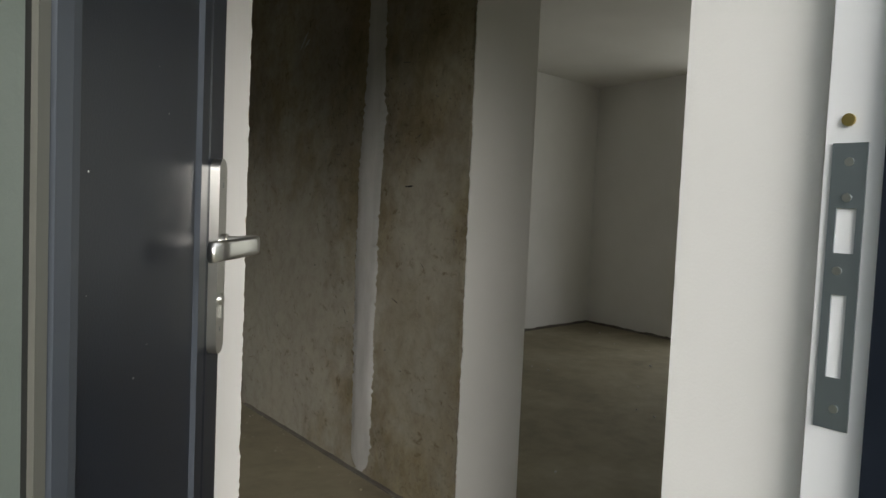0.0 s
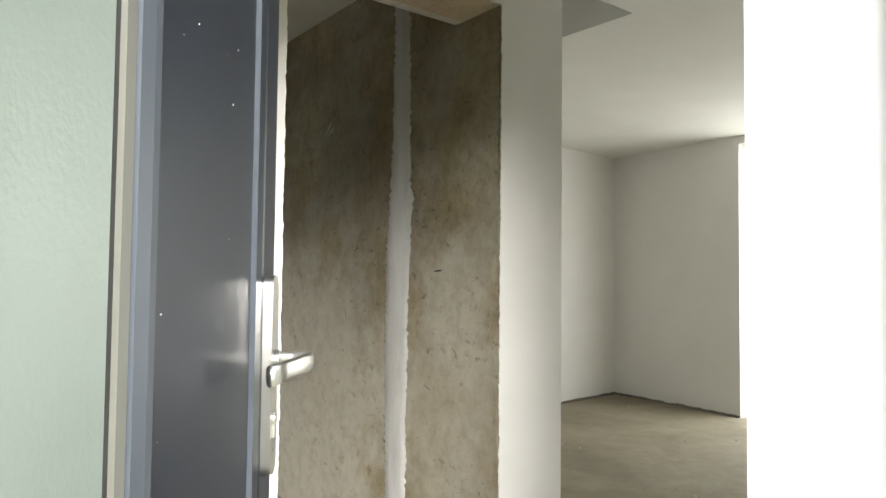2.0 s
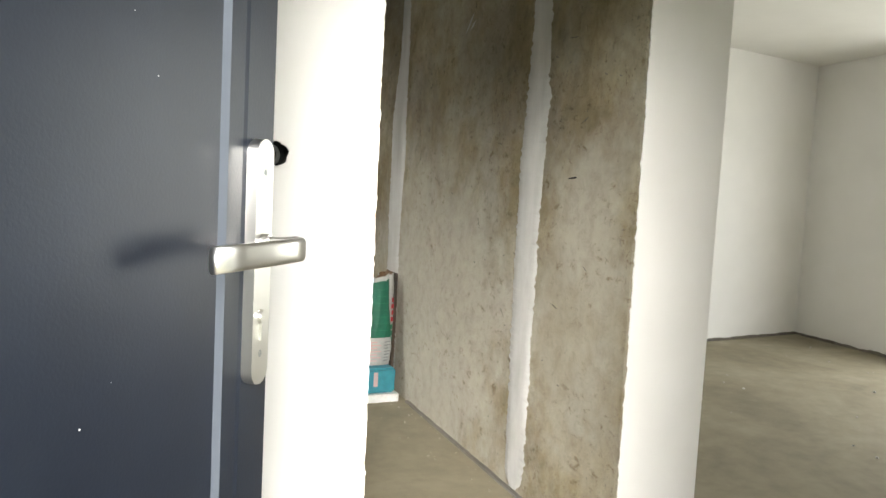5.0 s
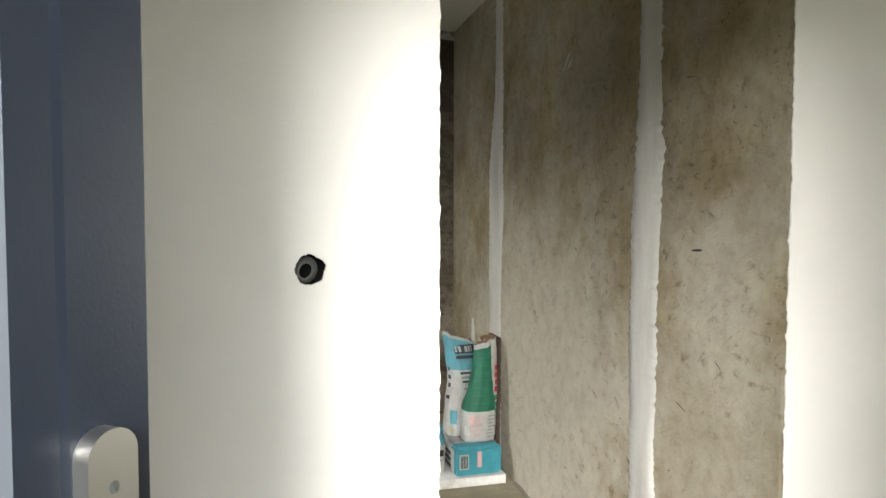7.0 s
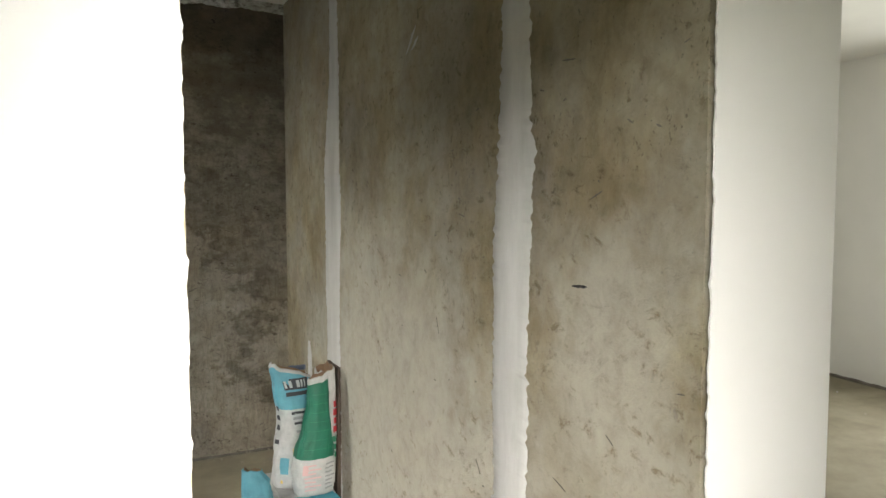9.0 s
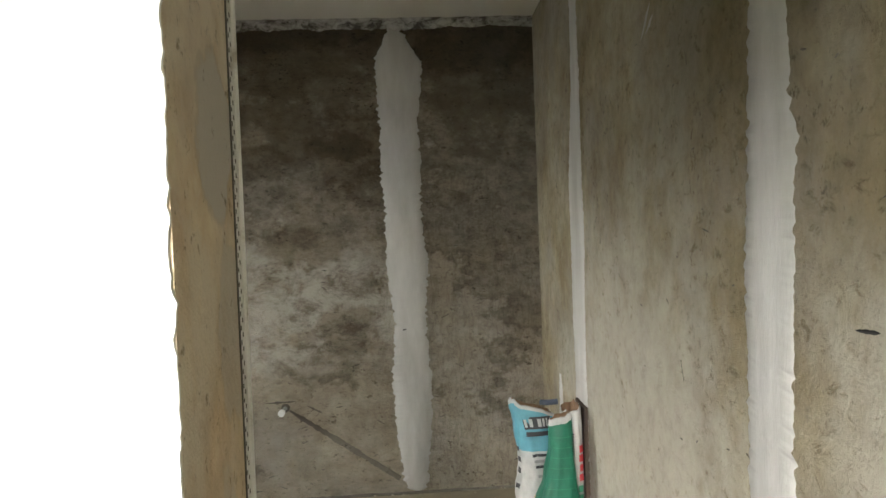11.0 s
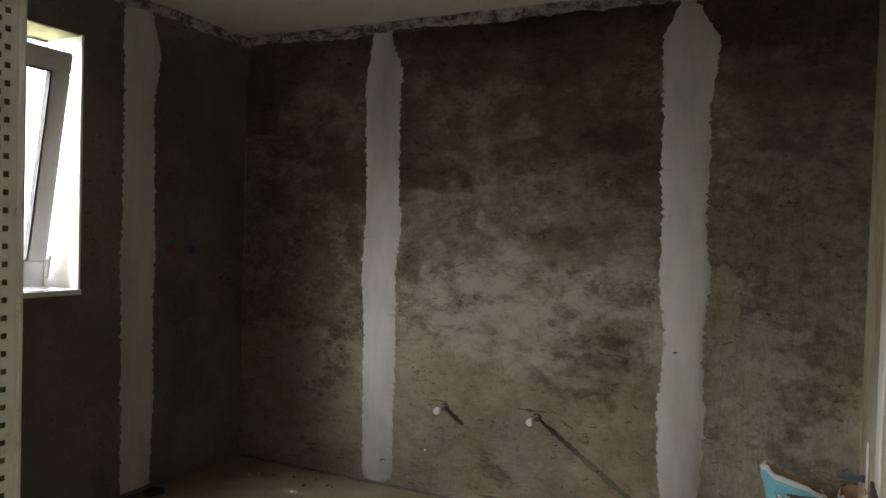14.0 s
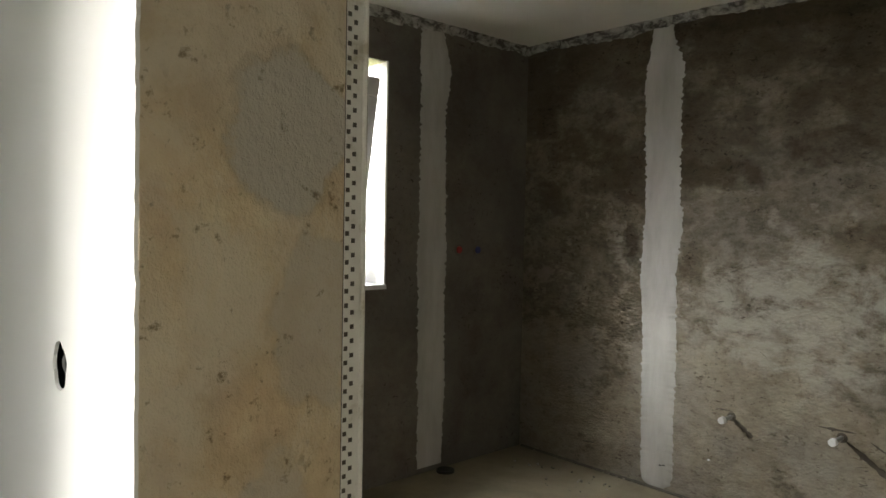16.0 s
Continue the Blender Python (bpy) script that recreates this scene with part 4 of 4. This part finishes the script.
def sack_shape(rows, y, seed, crease):
    """Returns the point on a sack at turn u (0 looks to -y) and height z: rows of (z, centre x, half width, half depth)."""
    def at(u, z, out=0.0):
        for a, b in zip(rows, rows[1:]):
            if z <= b[0] or b is rows[-1]:
                f = min(1.0, max(0.0, (z - a[0]) / (b[0] - a[0])))
                f = f * f * (3 - 2 * f)
                c, w, d = (a[i] + (b[i] - a[i]) * f for i in (1, 2, 3))
                break
        s, k = math.sin(u), math.cos(u)
        px = math.copysign(abs(s) ** 0.7, s)
        py = math.copysign(abs(k) ** 0.8, k)
        r = 1 + crease * (0.55 * noise.noise((s * 2.5, k * 2.5 + z * 5, seed)) + 0.45 * noise.noise((s * 7 + z * 6, k * 7, z * 16 + seed)) + 0.25 * noise.noise((s * 4, k * 4, z * 48 + seed)))
        return Vector((c + (w * r + out) * px, y - (d * r + out) * py, z))
    return at


def sack(name, rows, y, seed, bands, top_slope, label, crease=0.16, open_top=True):
    """A paper sack: bands are (top height, material)."""
    base = empty(name, pose(rows[0][1], y, rows[0][0]), label, "sack", "sacks of building material")
    inv = base.matrix_world.inverted()
    at = sack_shape(rows, y, seed, crease)
    bm = bmesh.new()
    nu, nz = 56, 44
    z0, z1 = rows[0][0], rows[-1][0]
    rings = []
    for i in range(nz + 1):
        f = i / nz
        ring = []
        for k in range(nu):
            u = 2 * math.pi * k / nu
            p = at(u, z0 + (z1 - z0) * f)
            lift = max(0.0, (f - 0.75) / 0.25)
            p.z += lift * (top_slope * math.sin(u) + 0.012 * noise.noise((u * 2, seed, 3)))
            ring.append(bm.verts.new(inv @ p))
        rings.append(ring)
    tops = [b[0] for b in bands]
    for i in range(nz):
        zm = z0 + (z1 - z0) * (i + 0.5) / nz
        mi = next((j for j, t in enumerate(tops) if zm <= t), len(tops) - 1)
        for k in range(nu):
            f = bm.faces.new((rings[i][k], rings[i][(k + 1) % nu], rings[i + 1][(k + 1) % nu], rings[i + 1][k]))
            f.material_index = mi
    bm.faces.new(rings[0])
    centre = sum((v.co for v in rings[-1]), Vector()) / nu
    last = rings[-1]
    for shrink, drop in ((0.90, -0.004), (0.82, 0.02), (0.6, 0.05)):
        ring = [bm.verts.new(centre + (v.co - centre) * shrink - Vector((0, 0, drop))) for v in rings[-1]]
        for k in range(nu):
            f = bm.faces.new((last[k], last[(k + 1) % nu], ring[(k + 1) % nu], ring[k]))
            f.material_index = len(bands) if shrink < 0.9 else len(bands) - 1
        last = ring
    bm.faces.new(last).material_index = len(bands)
    part("body", smooth(bm, 1.1), [b[1] for b in bands] + [M["sackbrown"]], base)

    def mark(name, u0, u1, z0, z1, mat):
        lift = 0.0034 if name == "print_letter" else 0.0022
        b2 = bmesh.new()
        nu2, nz2 = max(2, int(abs(u1 - u0) * 12)), max(2, int((z1 - z0) * 200))
        g = [[b2.verts.new(inv @ at(u0 + (u1 - u0) * i / nu2, z0 + (z1 - z0) * j / nz2, lift)) for i in range(nu2 + 1)] for j in range(nz2 + 1)]
        for j in range(nz2):
            for i in range(nu2):
                b2.faces.new((g[j][i], g[j][i + 1], g[j + 1][i + 1], g[j + 1][i]))
        part(name, smooth(b2, 2), mat, base)
    return mark


# white insulation slab, lying sack, small bag, board
bm = bmesh.new()
box(bm, (0.43, 1.845, 0.0), (0.828, 2.30, 0.042))
tagged(link("insulation_slab", bevelled(bm, 0.004), paper("white_foam_board", (0.75, 0.75, 0.73))), "white foam insulation slab lying under the sacks", "insulation slab")
bm = bmesh.new()
box(bm, (0.58, 1.865, 0.0425), (0.815, 2.27, 0.178))
bmesh.ops.subdivide_edges(bm, edges=bm.edges[:], cuts=9, use_grid_fill=True)
bmesh.ops.bevel(bm, geom=[e for e in bm.edges if e.calc_face_angle(0) > 1], offset=0.012, segments=2, affect="EDGES")
for v in bm.verts:
    v.co += Vector((noise.noise(v.co * 14), noise.noise(v.co * 14 + Vector((5, 0, 0))), 0.6 * noise.noise(v.co * 14 + Vector((9, 0, 0))))) * 0.006
    v.co.z = max(v.co.z, 0.0425)
for f in bm.faces:
    c = f.calc_center_median()
    f.material_index = 1 if c.y < 1.885 or (c.z > 0.165 and c.y < 1.93) else 0
lying = empty("lying_sack", pose(0.7, 2.06, 0.0425), "turquoise and white sack lying on the foam slab", "sack")
bmesh.ops.translate(bm, verts=bm.verts, vec=(-0.7, -2.06, -0.0425))
part("body", smooth(bm, 0.9), [M["sackwhite"], M["sackteal"]], lying)
for x0, x1, z0, z1, mt in ((0.60, 0.645, 0.08, 0.15, M["sackwhite"]), (0.688, 0.71, 0.085, 0.16, M["inkpink"])):
    bm = bmesh.new()
    box(bm, (x0 - 0.7, 1.853 - 2.06, z0 - 0.0425), (x1 - 0.7, 1.858 - 2.06, z1 - 0.0425))
    part("printed_label", bevelled(bm, 0.001), mt, lying)
for i in range(9):
    bm = bmesh.new()
    x = 0.604 + i * 0.0042
    box(bm, (x - 0.7, 1.851 - 2.06, 0.085 - 0.0425), (x + (0.0026 if i % 3 else 0.0014) - 0.7, 1.8532 - 2.06, 0.145 - 0.0425))
    part("barcode_bar", bm, M["ink"], lying)
for j in range(3):
    bm = bmesh.new()
    box(bm, (0.5725 - 0.7, 1.92 - 2.06, 0.075 + j * 0.03 - 0.0425), (0.5745 - 0.7, (2.10 - j * 0.03) - 2.06, 0.088 + j * 0.03 - 0.0425))
    part("print_line", bm, M["ink"], lying)
bag = sack("small_bag", [(0.0425, 0.505, 0.055, 0.05), (0.15, 0.505, 0.062, 0.052), (0.25, 0.50, 0.055, 0.035), (0.30, 0.485, 0.04, 0.018)], 2.0, 71, [(0.17, M["sackwhite"]), (0.4, M["sackblue"])], -0.008, "small light blue and white bag beside the sacks")
bag("print_line", -0.5, 0.6, 0.12, 0.15, M["ink"])
bag("print_line", -0.4, 0.5, 0.095, 0.105, M["inkgrey"])
# Board whose dark brown also stands in for shade beside the sacks.
bm = bmesh.new()
box(bm, (0.0, 0.0, 0.0), (0.018, 0.16, 0.66))
woodm = material("dark_board", (0.055, 0.036, 0.024), 0.7)
finish(woodm, ramp(woodm, noise_tex(woodm, 6, 6, 0.6, (8, 8, 0.6)), [(0.3, (0.035, 0.024, 0.017)), (0.7, (0.085, 0.055, 0.035))]))
bd = tagged(link("wood_board", bevelled(bm, 0.002), woodm), "dark brown board on the bare wall, darkened with the shade behind the sacks", "board")
bd.matrix_world = pose(right_x(2.07) - 0.022, 2.07, 0, 0, 0.7, -math.degrees(math.atan(SKEW)))

a = sack("paper_sack", [(0.178, 0.70, 0.105, 0.07), (0.33, 0.705, 0.10, 0.08), (0.47, 0.69, 0.070, 0.07), (0.58, 0.68, 0.076, 0.06), (0.665, 0.672, 0.084, 0.032)], 2.115, 5, [(0.515, M["sackwhite"]), (0.652, M["sackblue"]), (0.8, M["sackwhite"])], -0.034, "torn-open light blue and white paper sack", 0.17)
a("print_block", -0.42, 0.75, 0.592, 0.634, M["ink"])
for u in (-0.36, -0.16, 0.04, 0.20, 0.38):
    a("print_letter", u, u + 0.11, 0.600, 0.627, M["sackwhite"])
a("print_line", -0.36, 0.8, 0.566, 0.583, M["ink"])
for i, z in enumerate((0.49, 0.468, 0.446, 0.41)):
    a("print_line", -0.25 + 0.05 * i, 0.7, z, z + 0.011, M["inkgrey"] if i % 2 else M["ink"])
for z in (0.50, 0.46, 0.42, 0.36):
    a("print_line", -1.5, -1.2, z, z + 0.02, M["ink"])
a("print_patch", -0.95, -0.45, 0.24, 0.31, M["sackblue"])
a("print_patch", -0.3, -0.05, 0.33, 0.35, M["inkyellow"])
a("print_patch", -0.9, -0.7, 0.20, 0.215, M["inkyellow"])
g = sack("paper_sack", [(0.18, 0.732, 0.080, 0.06), (0.26, 0.732, 0.086, 0.066), (0.33, 0.734, 0.082, 0.066), (0.44, 0.745, 0.058, 0.055), (0.55, 0.752, 0.043, 0.042), (0.655, 0.753, 0.042, 0.022)], 1.985, 9, [(0.33, M["sackwhite"]), (0.632, M["sackgreen"]), (0.8, M["sackwhite"])], 0.014, "torn-open green and white paper sack", 0.15)
for i in range(7):
    z = 0.305 - i * 0.017
    g("print_line", -0.55, 0.05 if i % 2 else -0.05, z, z + 0.006, M["inkpink"])
    g("print_line", 0.2, 0.8 - 0.1 * (i % 3), z, z + 0.006, M["inkgrey"])
g("print_patch", -0.65, -0.35, 0.27, 0.31, M["inkpink"])
for i in range(7):
    g("print_line", -0.75, 0.75, 0.37 + i * 0.036, 0.3715 + i * 0.036, M["inkgreen"])
b = sack("paper_sack", [(0.178, 0.814, 0.038, 0.085), (0.4, 0.816, 0.040, 0.09), (0.55, 0.818, 0.038, 0.085), (0.655, 0.822, 0.034, 0.07)], 2.105, 15, [(0.8, M["sackwhite"])], 0.012, "tall white paper sack with red and green print", 0.12)
for i in range(9):
    b("barcode_bar", -0.55 + (0.02 if i % 2 else 0), -0.05, 0.50 + i * 0.009, 0.5035 + i * 0.009 + (0.002 if i % 3 else 0), M["ink"])
for i, z in enumerate((0.40, 0.436, 0.472, 0.506)):
    b("print_letter", 0.15 + 0.05 * (i % 2), 0.62, z, z + 0.026, M["inkred"])
for z in (0.29, 0.324, 0.358):
    b("print_letter", 0.05, 0.52, z, z + 0.025, M["inkgreen"])
for i in range(4):
    b("print_line", -0.62 + 0.13 * i, -0.55 + 0.13 * i, 0.36, 0.47 - 0.02 * (i % 2), M["inkgrey"])

# ---- skirting gaps, crumbs ----
def edge_strip(a, b, seed, label, high=0.016):
    """The ragged dark insulation strip along a wall's foot."""
    bm = bmesh.new()
    a, b = Vector((*a, 0)), Vector((*b, 0))
    d = (b - a).normalized()
    side = Vector((d.y, -d.x, 0))
    last = None
    n = int((b - a).length / 0.03)
    for i in range(n + 1):
        p = a.lerp(b, i / n)
        h = high * (1 + 0.6 * noise.noise((i * 0.2, seed, 0)) + 0.5 * noise.noise((i * 0.9, seed, 4)))
        now = [bm.verts.new(q) for q in (p + side * 0.016, p + side * 0.015 + Vector((0, 0, h)), p + Vector((0, 0, h + 0.004)))]
        if last:
            for k in range(2):
                bm.faces.new((last[k], last[k + 1], now[k + 1], now[k]))
        last = now
    tagged(link("edge_strip", bm, M["chase"]), label, "edge strip", kind="structure")


edge_strip(LIV_A, (LIV_B[0] - 0.02, LIV_B[1] - 0.002), 2, "ragged dark edge strip along the floor")
edge_strip((SIDE_A[0] - 0.03, LIV_B[1]), (SIDE_A[0] - 0.199, 1.43), 6, "ragged dark edge strip along the floor")

edge_strip((BATH_L + 0.02, BATH_F), (right_x(BATH_F) - 0.02, BATH_F), 9, "ragged dark crust along the foot of the wall", 0.006)
edge_strip((right_x(1.82), 1.82), (right_x(0.26), 0.26), 12, "ragged dark crust along the foot of the wall", 0.007)


def crumbs(name, area, n, size, mat, label):
    """Loose mortar crumbs on the floor, as one sheet of debris."""
    bm = bmesh.new()
    for i in range(n):
        x, y = area(random.random(), random.random())
        r = size * random.uniform(0.3, 1.0) ** 2
        bmesh.ops.create_icosphere(bm, subdivisions=1, radius=r, matrix=pose(x, y, r * 0.35, random.uniform(0, 90), 0, random.uniform(0, 360)) @ Matrix.Diagonal((1, random.uniform(0.5, 1.2), 0.6, 1)))
    tagged(link(name, bm, mat), label, "debris", kind="stuff")


crumbs("mortar_crumbs", lambda p, q: (-2.1 + 2.9 * p, BATH_F - 0.02 - 0.4 * q ** 3), 130, 0.011, M["raw_far"], "mortar crumbs along the foot of the wall")
crumbs("mortar_crumbs", lambda p, q: (right_x(2.9 * p) - 0.012 - 0.25 * q ** 3, 0.1 + 1.7 * p), 90, 0.008, M["raw_side"], "mortar crumbs along the foot of the wall")
crumbs("mortar_crumbs", lambda p, q: (-2.15 + 2.6 * p, 1.2 + 1.7 * q), 90, 0.011, M["filler"], "pale mortar crumbs on the screed floor")
crumbs("mortar_crumbs", lambda p, q: (1.4 + 3.4 * p, -1.0 + 3.4 * q), 70, 0.012, M["filler"], "pale mortar crumbs on the screed floor")
crumbs("mortar_crumbs", lambda p, q: (-1.95 + 0.5 * p, 2.66 + 0.3 * q), 22, 0.011, M["chase"], "dark mortar crumbs on the screed floor")
